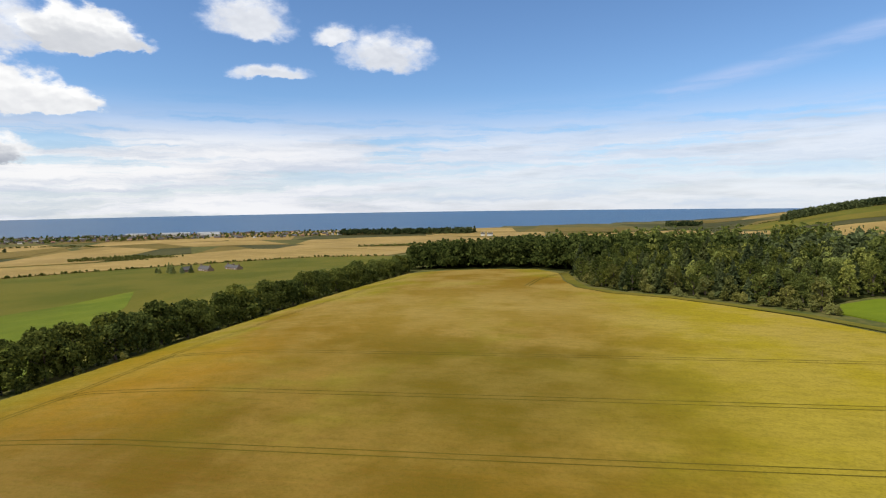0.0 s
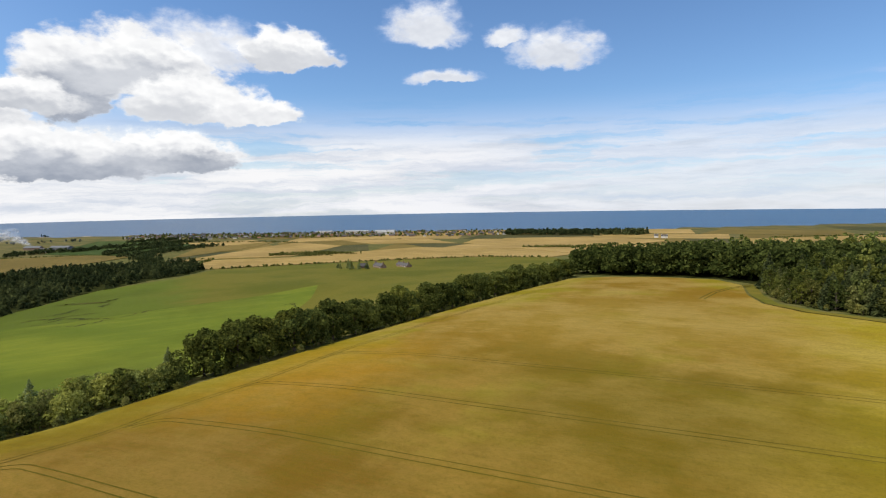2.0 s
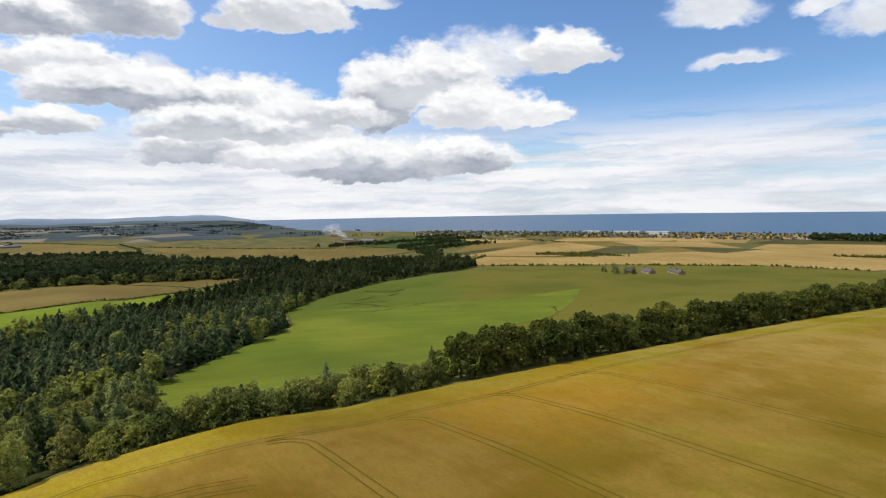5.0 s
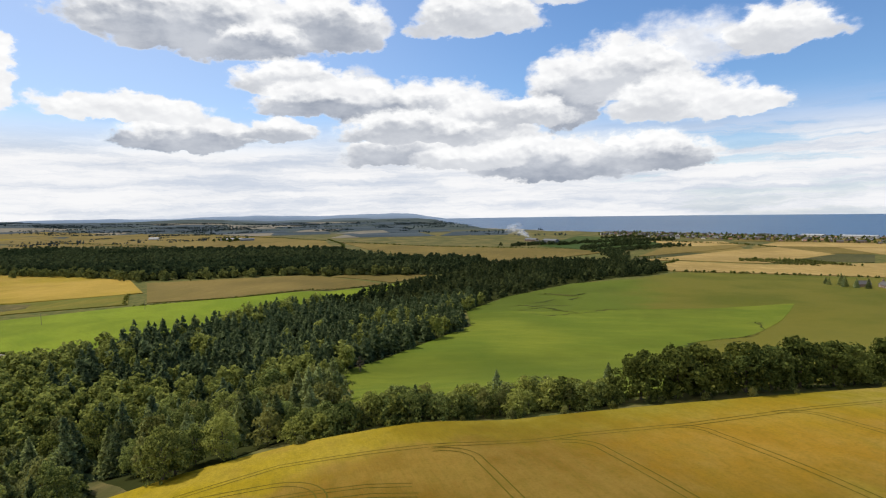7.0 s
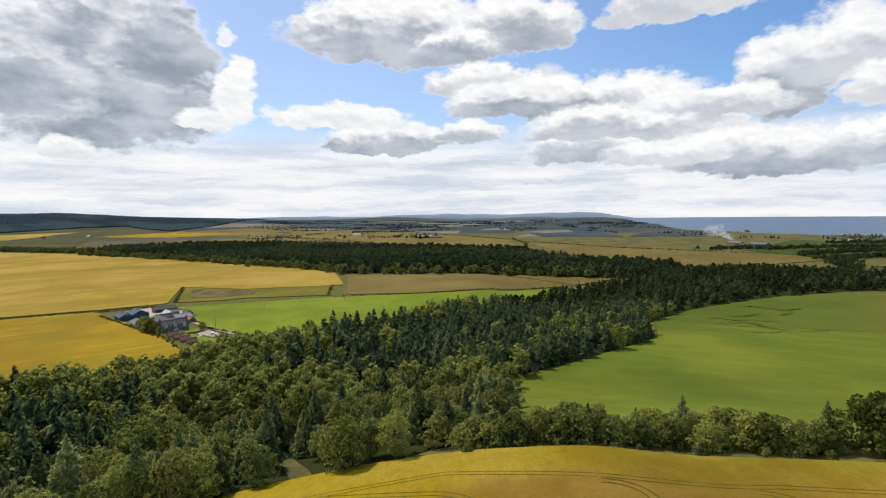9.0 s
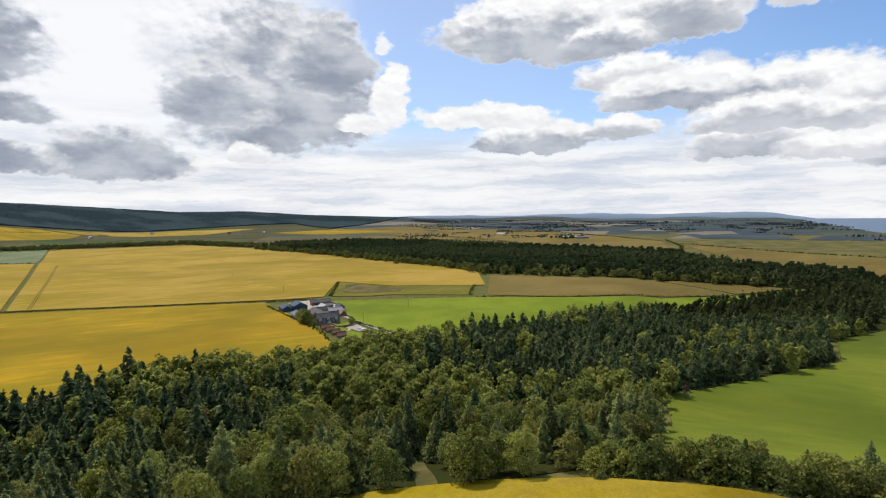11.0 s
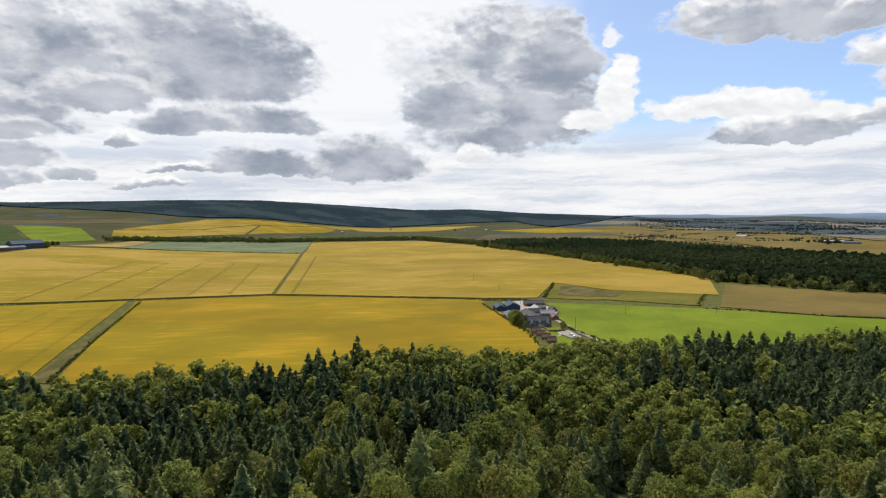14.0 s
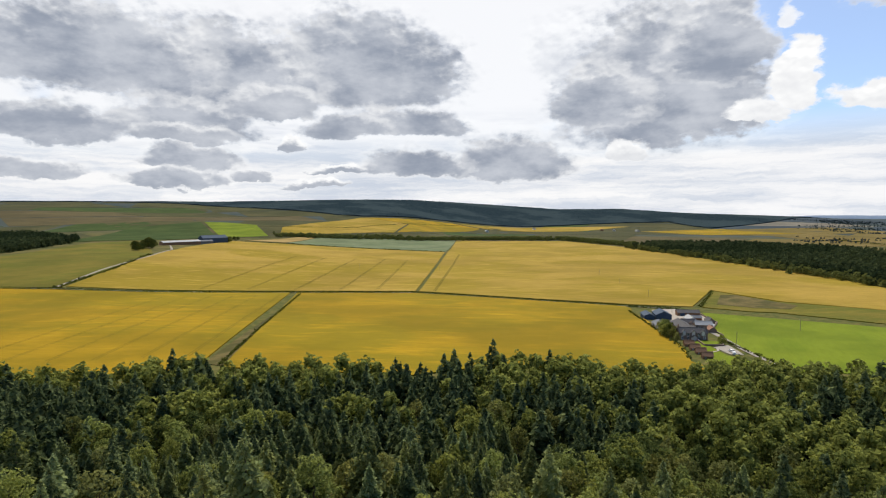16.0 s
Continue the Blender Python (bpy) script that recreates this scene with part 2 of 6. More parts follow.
def crop(name, ripe, green, patch=0.02, turn=0.0, share=(0.38, 0.62), stripe=0.25, zone=None, wear=1.0, lush_shade=0.6):
    """Standing cereals: ripe and green patches, drilled rows, wind-blown texture."""

    def build(k, place):
        rot = k.add("ShaderNodeVectorRotate")
        rot.rotation_type = "Z_AXIS"
        k.put(rot.inputs["Vector"], place)
        rot.inputs["Angle"].default_value = radians(turn)
        along = k.vec("MULTIPLY", rot.outputs[0], (0.25, 1.0, 1.0))
        big = k.noise(k.vec("MULTIPLY", rot.outputs[0], (0.8, 1.0, 1.0)), patch, 5, 0.5, 0.6)
        mid = k.noise(along, 0.11, 5, 0.6)
        rows = k.noise(k.vec("MULTIPLY", rot.outputs[0], (0.03, 1.0, 1.0)), 0.9, 3, 0.6)
        tiny = k.noise(place, 2.2, 3, 0.7)
        fleck = k.noise(along, 0.4, 5, 0.72)
        ripeness = k.math("ADD", big, k.math("MULTIPLY", k.math("SUBTRACT", mid, 0.5), 0.3))
        if zone:
            ripeness = k.math("ADD", ripeness, zone(k, place, k.noise(place, 0.03, 4, 0.55)))
        base = k.mix(k.ramp(ripeness, *share), green, ripe)
        worn = k.mix(k.ramp(mid, 0.5, 0.78, 0.0, wear), base, tuple(c * 1.28 for c in ripe))
        lined = k.mix(k.math("MULTIPLY", k.ramp(rows, 0.35, 0.65), stripe), worn, tuple(c * 0.74 for c in green))
        c = k.mix(k.ramp(tiny, 0.35, 0.75, 0.0, 0.35), lined, tuple(c * 0.55 for c in green))
        c = k.mix(k.ramp(fleck, 0.42, 0.7, 0.0, 0.22), c, tuple(c * 0.58 for c in green))
        # broad dark drifts: lusher growth, plus cloud shadow put into the colour
        lush = k.ramp(k.noise(place, patch * 1.1, 4, 0.55), 0.4, 0.66, 0.0, lush_shade)
        c = k.mix(lush, c, tuple(c * 0.62 for c in green))
        return c, k.math("ADD", k.math("MULTIPLY", tiny, 0.7), rows)

    return material(name, build, 0.9, 0.04, 0.12)


def headland(k, place, drift):
    """Greener along the hedge and towards the east, ripest inside the headland."""
    sep = k.add("ShaderNodeSeparateXYZ")
    k.put(sep.inputs[0], place)
    x, y = sep.outputs[0], sep.outputs[1]
    edge = k.math("ADD", k.math("MULTIPLY", k.math("MAXIMUM", k.math("SUBTRACT", y, 45.0), 0.0), 0.142), k.math("MULTIPLY", k.math("MAXIMUM", k.math("SUBTRACT", 40.0, y), 0.0), 0.28))
    into = k.math("ADD", k.math("SUBTRACT", k.math("ADD", x, 137.0), edge), k.math("MULTIPLY", k.math("SUBTRACT", drift, 0.5), 40.0))
    return k.math("ADD", k.ramp(into, 2.0, 42.0, -0.26, 0.05), k.ramp(x, -20.0, 110.0, 0.03, -0.2))


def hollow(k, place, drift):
    """Lush in the hollow, riper on the slope above, where the tone also carries cloud shade."""
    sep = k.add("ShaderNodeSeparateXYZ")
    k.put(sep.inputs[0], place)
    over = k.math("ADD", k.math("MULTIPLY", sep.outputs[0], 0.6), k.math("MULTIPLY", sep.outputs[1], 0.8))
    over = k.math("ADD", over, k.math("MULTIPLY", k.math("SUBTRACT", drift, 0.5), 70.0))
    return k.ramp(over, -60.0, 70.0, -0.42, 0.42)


def build_barley(k, place):
    """Half-ripe barley: green, gold and brown; cloud shadow painted in, sunlit towards the east and crest."""
    sep = k.add("ShaderNodeSeparateXYZ")
    k.put(sep.inputs[0], place)
    rows = k.noise(k.vec("MULTIPLY", place, (0.04, 1.0, 1.0)), 0.8, 4, 0.65)
    mid = k.noise(k.vec("MULTIPLY", place, (0.45, 1.0, 1.0)), 0.11, 6, 0.68)
    tiny = k.noise(place, 1.5, 4, 0.75)
    fleck = k.noise(k.vec("MULTIPLY", place, (0.5, 1.0, 1.0)), 0.42, 4, 0.7)
    drift = k.noise(place, 0.03, 5, 0.58)
    flat = k.vec("MULTIPLY", place, (1.0, 1.0, 0.0))

    def stand(x, y, wide, deep):
        """A patch of tone about a place in plan, with a wandering edge."""
        off = k.vec("LENGTH", k.vec("MULTIPLY", k.vec("SUBTRACT", flat, (x, y, 0.0)), (1 / wide, 1 / deep, 0.0)))
        return k.ramp(k.math("ADD", off, k.math("MULTIPLY_ADD", drift, 2.4, -1.2)), 1.35, 0.2)

    edge = headland(k, place, drift)
    ripeness = k.math("ADD", k.noise(place, 0.017, 5, 0.55, 0.6), edge)
    ripeness = k.math("ADD", ripeness, k.math("MULTIPLY", k.math("SUBTRACT", mid, 0.5), 0.4))
    verge = k.mix(k.ramp(k.math("ADD", sep.outputs[1], k.math("MULTIPLY", drift, 40.0)), 40.0, 95.0), (0.33, 0.235, 0.008), (0.235, 0.185, 0.012))
    c = k.mix(k.ramp(ripeness, 0.36, 0.58), verge, (0.225, 0.126, 0.012))
    east = k.ramp(k.math("ADD", sep.outputs[0], k.math("MULTIPLY", k.math("SUBTRACT", drift, 0.5), 60.0)), -5.0, 62.0)
    # brown and olive patches paint cloud shadow; crest and east paint sunlight between
    c = k.mix(k.math("MULTIPLY", stand(-72, 64, 64, 56), 0.7), c, (0.135, 0.072, 0.009))
    c = k.mix(k.math("MULTIPLY", stand(-6, 122, 66, 46), 0.7), c, (0.125, 0.092, 0.008))
    c = k.mix(k.math("MULTIPLY", stand(-95, 118, 26, 40), 0.6), c, (0.36, 0.19, 0.016))
    c = k.mix(k.math("MULTIPLY", stand(-25, 205, 60, 42), 0.55), c, (0.30, 0.205, 0.038))
    c = k.mix(k.math("MULTIPLY", east, 0.9), c, (0.36, 0.275, 0.016))
    pale = k.math("MULTIPLY", k.ramp(k.math("ADD", k.noise(place, 0.03, 5, 0.6), k.math("MULTIPLY", mid, 0.35)), 0.56, 0.80), k.ramp(sep.outputs[1], 110.0, 190.0, 0.2, 0.48))
    c = k.mix(pale, c, (0.42, 0.30, 0.09))
    c = k.mix(k.ramp(fleck, 0.4, 0.7, 0.0, 0.26), c, (0.11, 0.09, 0.007))
    c = k.mix(k.ramp(rows, 0.35, 0.65, 0.0, 0.09), c, (0.13, 0.115, 0.01))
    c = k.mix(k.ramp(tiny, 0.4, 0.75, 0.0, 0.4), c, (0.10, 0.085, 0.008))
    return c, k.math("ADD", k.math("MULTIPLY", tiny, 0.7), rows)


BARLEY = material("barley", build_barley, 0.9, 0.04, 0.12)
# ripe tone is lowered to hold cloud shadow on the upper slope
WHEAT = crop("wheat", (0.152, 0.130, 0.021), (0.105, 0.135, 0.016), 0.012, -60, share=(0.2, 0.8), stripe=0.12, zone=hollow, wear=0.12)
WHEAT_LUSH = crop("wheat_lush", (0.18, 0.20, 0.021), (0.112, 0.150, 0.016), 0.011, -60, share=(0.34, 0.62), stripe=0.2, wear=0.25, lush_shade=0.55)
LODGED = crop("lodged", (0.095, 0.09, 0.018), (0.05, 0.062, 0.012), 0.06, 10)
BARLEY_GOLD = crop("barley_gold", (0.425, 0.25, 0.012), (0.285, 0.205, 0.011), 0.0085, 47, share=(0.4, 0.6), lush_shade=0.68)
BARLEY_PALE = crop("barley_pale", (0.43, 0.28, 0.055), (0.31, 0.22, 0.022), 0.007, 47, share=(0.4, 0.6), lush_shade=0.5)
WHEAT_OLIVE = crop("wheat_olive", (0.20, 0.155, 0.026), (0.135, 0.135, 0.018), 0.009, 20)
GRASS = crop("grass", (0.20, 0.245, 0.018), (0.155, 0.208, 0.014), 0.014, -30, stripe=0.12, wear=0.2)
MEADOW_DARK = crop("meadow", (0.068, 0.094, 0.022), (0.048, 0.078, 0.018), 0.012, 10)
STUBBLE = crop("stubble", (0.43, 0.295, 0.11), (0.34, 0.235, 0.075), 0.006, 12)
STUBBLE_DEEP = crop("stubble_deep", (0.215, 0.153, 0.044), (0.17, 0.128, 0.034), 0.006, 35)
BRASSICA = crop("brassica", (0.20, 0.225, 0.12), (0.155, 0.19, 0.09), 0.01, 47)
ROUGH_GRASS = crop("rough_grass", (0.18, 0.135, 0.05), (0.095, 0.088, 0.027), 0.05, share=(0.42, 0.58))
HILL_TAN = crop("hill_tan", (0.145, 0.11, 0.047), (0.11, 0.09, 0.04), 0.006, 20)
HILL_OLIVE = crop("hill_olive", (0.10, 0.09, 0.033), (0.07, 0.072, 0.027), 0.006, 50)
# plain tones lean blue-grey: aerial haze put into the base colour
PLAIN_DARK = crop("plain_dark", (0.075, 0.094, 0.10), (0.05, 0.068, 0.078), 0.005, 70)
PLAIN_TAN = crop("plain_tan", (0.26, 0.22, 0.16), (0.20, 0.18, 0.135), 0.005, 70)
TRODDEN = crop("trodden", (0.14, 0.105, 0.014), (0.115, 0.095, 0.010), 0.05)


def build_land(k, place):
    """Turf and rough grazing; plainer far off, where blue-grey haze is painted into it."""
    turf = k.mix(k.ramp(k.noise(place, 0.15, 6, 0.6), 0.35, 0.65), (0.075, 0.09, 0.024), (0.15, 0.13, 0.042))
    hazed_land = k.mix(k.ramp(k.noise(place, 0.008, 6, 0.6), 0.35, 0.65), (0.05, 0.066, 0.062), (0.075, 0.088, 0.078))
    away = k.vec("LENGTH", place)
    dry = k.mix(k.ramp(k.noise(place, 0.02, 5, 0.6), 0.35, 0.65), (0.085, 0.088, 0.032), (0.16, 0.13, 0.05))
    c = k.mix(k.ramp(away, 1950, 2500), k.mix(k.ramp(away, 900, 1500), turf, dry), hazed_land)
    return c, k.noise(place, 1.3, 3)


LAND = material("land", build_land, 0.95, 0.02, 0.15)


def build_sea(k, place):
    swell = k.noise(k.vec("MULTIPLY", place, (0.3, 1.0, 1.0)), 0.012, 6, 0.6)
    c = k.mix(k.ramp(swell, 0.3, 0.7), (0.016, 0.062, 0.125), (0.027, 0.085, 0.16))
    return c, k.noise(k.vec("MULTIPLY", place, (0.6, 1.0, 1.0)), 0.12, 5, 0.6)


SEA_WATER = material("sea_water", build_sea, 0.34, 0.5, 1.4)


def leafage(name, dark, light, translucent=0.22):
    def build(k, place):
        ob = k.add("ShaderNodeObjectInfo").outputs["Random"]
        each = k.add("ShaderNodeNewGeometry").outputs["Random Per Island"]
        crown = k.noise(place, 0.13, 2, 0.5)
        f = k.math("ADD", k.math("MULTIPLY", each, 0.5), k.math("ADD", k.math("MULTIPLY", ob, 0.5), k.math("MULTIPLY", crown, 0.4)))
        c = k.mix(k.ramp(f, 0.25, 1.2), dark, tuple(c * 1.2 for c in light))
        hue = k.math("FRACT", k.math("ADD", k.math("MULTIPLY", ob, 17.0), k.math("MULTIPLY", crown, 0.6)))
        return k.mix(1.0, c, k.mix(hue, (1.08, 1.02, 0.82), (0.94, 1.0, 1.08)), "MULTIPLY")

    return material(name, build, 0.9, 0.03, translucent=translucent)


LEAF = leafage("leaf", (0.072, 0.094, 0.026), (0.35, 0.365, 0.098), 0.42)
LEAF_OLIVE = leafage("leaf_olive", (0.10, 0.11, 0.03), (0.28, 0.275, 0.09), 0.38)
LEAF_DARK = leafage("leaf_dark", (0.044, 0.06, 0.015), (0.165, 0.18, 0.042), 0.32)
NEEDLE = leafage("needle", (0.076, 0.10, 0.042), (0.32, 0.35, 0.14), 0.42)
LEAF_FAR = leafage("leaf_far", (0.05, 0.062, 0.02), (0.17, 0.18, 0.055), 0.25)
NEEDLE_DARK = leafage("needle_dark", (0.042, 0.058, 0.026), (0.125, 0.142, 0.055), 0.2)
DEAD_TWIG = leafage("dead_twig", (0.12, 0.085, 0.06), (0.2, 0.15, 0.11), 0.0)
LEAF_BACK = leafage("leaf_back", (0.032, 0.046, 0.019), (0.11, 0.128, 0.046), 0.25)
# leaf of the far belts, greyed towards blue to paint haze over them
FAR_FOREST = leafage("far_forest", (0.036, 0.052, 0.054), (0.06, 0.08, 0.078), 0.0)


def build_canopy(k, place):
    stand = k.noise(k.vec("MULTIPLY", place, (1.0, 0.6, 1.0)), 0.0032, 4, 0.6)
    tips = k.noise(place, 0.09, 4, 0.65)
    # spruce green pushed to blue, so the colour holds the air's haze
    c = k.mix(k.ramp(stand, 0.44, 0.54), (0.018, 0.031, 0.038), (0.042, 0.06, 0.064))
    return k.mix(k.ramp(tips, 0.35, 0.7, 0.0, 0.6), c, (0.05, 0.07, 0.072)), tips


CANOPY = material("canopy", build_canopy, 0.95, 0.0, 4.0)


def grained(name, a, b, scale, rough=0.85, bump=0.02, spec=0.25, metal=0.0):
    def build(k, place):
        n = k.noise(place, scale, 6, 0.6)
        stain = k.noise(place, scale * 0.12, 4, 0.6)
        return k.mix(k.math("ADD", k.math("MULTIPLY", n, 0.6), k.math("MULTIPLY", stain, 0.5), clamp=True), a, b), n

    return material(name, build, rough, spec, bump, metal=metal)


BARK = grained("bark", (0.07, 0.055, 0.04), (0.15, 0.12, 0.09), 2.5)
# near-black woodland floor: litter with the shade of crown gaps in its colour
SHADED_LITTER = grained("litter", (0.022, 0.026, 0.008), (0.042, 0.046, 0.014), 1.5, 1.0, 0.02, 0.0)
TRACK = grained("track", (0.24, 0.205, 0.155), (0.38, 0.335, 0.27), 0.8)
CONCRETE = grained("concrete", (0.30, 0.25, 0.19), (0.45, 0.39, 0.31), 0.7)
SAND = grained("sand", (0.36, 0.29, 0.2), (0.5, 0.42, 0.3), 0.05)
STONE = grained("stone", (0.15, 0.10, 0.075), (0.29, 0.21, 0.16), 3.0)
HARLING = grained("harling", (0.48, 0.46, 0.42), (0.70, 0.68, 0.63), 2.0)
SLATE = grained("slate", (0.065, 0.062, 0.062), (0.135, 0.125, 0.12), 2.2, 0.85, 0.02, 0.12)
TILE_RED = grained("tile_red", (0.20, 0.10, 0.06), (0.34, 0.18, 0.11), 2.0)
SHEET_BLUE = grained("sheet_blue", (0.035, 0.055, 0.085), (0.075, 0.105, 0.145), 1.2, 0.75, 0.01, 0.15)
SHEET_GREY = grained("sheet_grey", (0.10, 0.11, 0.12), (0.20, 0.205, 0.21), 1.2, 0.8, 0.01, 0.12)
SHEET_PALE = grained("sheet_pale", (0.30, 0.295, 0.28), (0.48, 0.47, 0.45), 1.0, 0.6, 0.01)
TIMBER = grained("timber", (0.17, 0.09, 0.05), (0.28, 0.16, 0.09), 2.0)
POST_WOOD = grained("post_wood", (0.14, 0.12, 0.09), (0.24, 0.21, 0.17), 3.0)
PAINT = grained("paint", (0.72, 0.72, 0.71), (0.84, 0.84, 0.82), 1.5, 0.5, 0.0, 0.4)
GLASS = grained("glass", (0.02, 0.025, 0.03), (0.05, 0.06, 0.07), 0.8, 0.08, 0.0, 0.6)
RUBBER = grained("rubber", (0.02, 0.02, 0.02), (0.04, 0.04, 0.04), 3.0)

# blue-grey of the backdrop hills is aerial haze painted as their colour
HAZE_HILLS = grained("haze_hills", (0.20, 0.26, 0.34), (0.26, 0.32, 0.39), 0.004, 1.0, 0.0, 0.0)
HAZE_HILLS_NEAR = grained("haze_hills_near", (0.085, 0.115, 0.135), (0.13, 0.155, 0.165), 0.006, 1.0, 0.0, 0.0)
# ---- lie of the land ----
def step(a, b, v):
    t = np.clip((v - a) / (b - a), 0.0, 1.0)
    return t * t * (3 - 2 * t)


def bump(a, c, w):
    return np.exp(-(((a - c) / w) ** 2))


SEA = -44.0
def height(x, y):
    """Metres above the barley field of the ground at a place in plan."""
    x, y = np.asarray(x, float), np.asarray(y, float)
    r, a = np.hypot(x, y), np.degrees(np.arctan2(-x, y))
    a = np.where(a < -100, a + 360, a)
    d = np.hypot(x - 150, y - 100)
    north = step(0.2, 1.0, (y - 100) / np.maximum(d, 1.0))
    h = -25 * step(250, 420 + 260 * north, d) - 10 * step(420, 900, d) - 10 * step(700, 1500, d)
    # rounded crest of the barley field
    h = h + 2.0 * bump(np.hypot(x + 20, y - 200), 0.0, 130.0)
    # the field falls away along its hedge; the wood beyond it climbs
    h = h - 2.6 * step(-70, -125, x) * step(45, 75, y) * step(400, 320, y)
    h = h + 7.0 * bump(np.hypot(x - 230, y - 430), 0.0, 150.0)
    # wooded den
    den = (x - 60) * 0.522 + (y + 230) * 0.853
    h = h - 9 * bump(den, 0.0, 75.0) * step(0, 120, 60 - x) * step(-900, -500, x)
    # rolling farmland
    h = h + step(600, 1400, r) * (5 * np.sin(x / 310 + 1.0) * np.sin(y / 270 + 0.4) + 3 * np.sin((x + y) / 170.0))
    # coastal plain and the sea bed
    seaward = step(75, 55, np.abs(a - 10))
    shore = np.interp(a, (-25, -15, -4, 8, 30, 44, 61, 68, 72, 76), (2900, 2500, 2040, 1780, 1800, 1880, 2100, 2430, 3300, 5200))
    shore = shore + 25 * np.sin(a * 1.7) + 15 * np.sin(a * 4.1)
    h = h + (SEA + 3.5 - h) * step(1000, 1700, r) * seaward
    h = h - 10 * step(shore - 40, shore + 60, r) * step(85, 78, np.abs(a - 5))
    # forested hills inland
    ridge = np.interp(a, (70, 75, 85, 94, 102, 108, 117, 125, 131, 139, 146, 155, 165, 180), (0, 40, 40, 34, 30, 34, 66, 104, 104, 150, 176, 168, 142, 154))
    plain = step(98, 90, a)
    h = h + ridge * (1 - 0.8 * plain) * step(1500 + 1100 * step(150, 132, a), 4200, r)
    h = h + 30 * bump(a, 172, 24) * step(650, 1250, r)
    h = h + 68 * step(-12, -30, a) * step(-78, -60, a) * step(650, 1500, r) * step(3000, 2300, r)
    return np.where((a > 76) | (a < -60) | (r < shore - 90), np.maximum(h, SEA + 2.5), h)


def mesh_of(name, verts, faces, mat, smooth=False):
    """A mesh from arrays; faces all of one count of corners."""
    verts, faces = np.asarray(verts, np.float32), np.asarray(faces, np.int32)
    m = bpy.data.meshes.new(name)
    n, c = faces.shape
    m.vertices.add(len(verts))
    m.vertices.foreach_set("co", verts.ravel())
    m.loops.add(n * c)
    m.loops.foreach_set("vertex_index", faces.ravel())
    m.polygons.add(n)
    m.polygons.foreach_set("loop_start", np.arange(0, n * c, c, dtype=np.int32))
    m.polygons.foreach_set("use_smooth", np.full(n, smooth))
    m.update(calc_edges=True)
    m.materials.append(mat)
    return m


def thing(name, mesh, label, category, kind="", group=""):
    return tagged(new(name, mesh), label, category, group, kind)


def part(name, mesh, parent, label=""):
    """Links a mesh (or a bmesh with its material) as a part of a thing."""
    ob = new(name, mesh)
    ob.parent = parent
    return tagged(ob, label) if label else ob


def grid_ground():
    rings = np.concatenate([np.linspace(4, 60, 8), np.geomspace(66, 520, 60), np.geomspace(530, 4900, 90)])
    turns = np.radians(np.arange(0, 360, 1.2))
    rr, aa = np.meshgrid(rings, turns, indexing="ij")
    x, y = -np.sin(aa) * rr, np.cos(aa) * rr
    v = np.stack([x, y, height(x, y)], -1).reshape(-1, 3)
    n, w = len(rings), len(turns)
    i, j = np.meshgrid(np.arange(n - 1), np.arange(w), indexing="ij")
    a, b = i * w + j, i * w + (j + 1) % w
    f = np.stack([a, b, b + w, a + w], -1).reshape(-1, 4)
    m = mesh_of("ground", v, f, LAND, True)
    return thing("ground", m, "rolling farmland falling from a hill to a coastal plain", "ground", "structure")


def sea():
    rings = np.linspace(1500, 4900, 24)
    turns = np.radians(np.arange(-45, 77, 1.0))
    rr, aa = np.meshgrid(rings, turns, indexing="ij")
    v = np.stack([-np.sin(aa) * rr, np.cos(aa) * rr, np.full(rr.shape, SEA)], -1).reshape(-1, 3)
    n, w = len(rings), len(turns)
    i, j = np.meshgrid(np.arange(n - 1), np.arange(w - 1), indexing="ij")
    a = i * w + j
    return thing("water", mesh_of("water", v, np.stack([a, a + 1, a + w + 1, a + w], -1).reshape(-1, 4), SEA_WATER, True), "deep blue open sea out to the horizon", "sea", "structure")


grid_ground()
sea()


def inside(poly, x, y):
    """Which of the places lie in the polygon."""
    x, y = np.asarray(x, float), np.asarray(y, float)
    hit = np.zeros(x.shape, bool)
    for (ax, ay), (bx, by) in zip(poly, poly[1:] + poly[:1]):
        cross = (ay > y) != (by > y)
        hit ^= cross & (x < (bx - ax) * (y - ay) / np.where(by == ay, 1e-9, by - ay) + ax)
    return hit


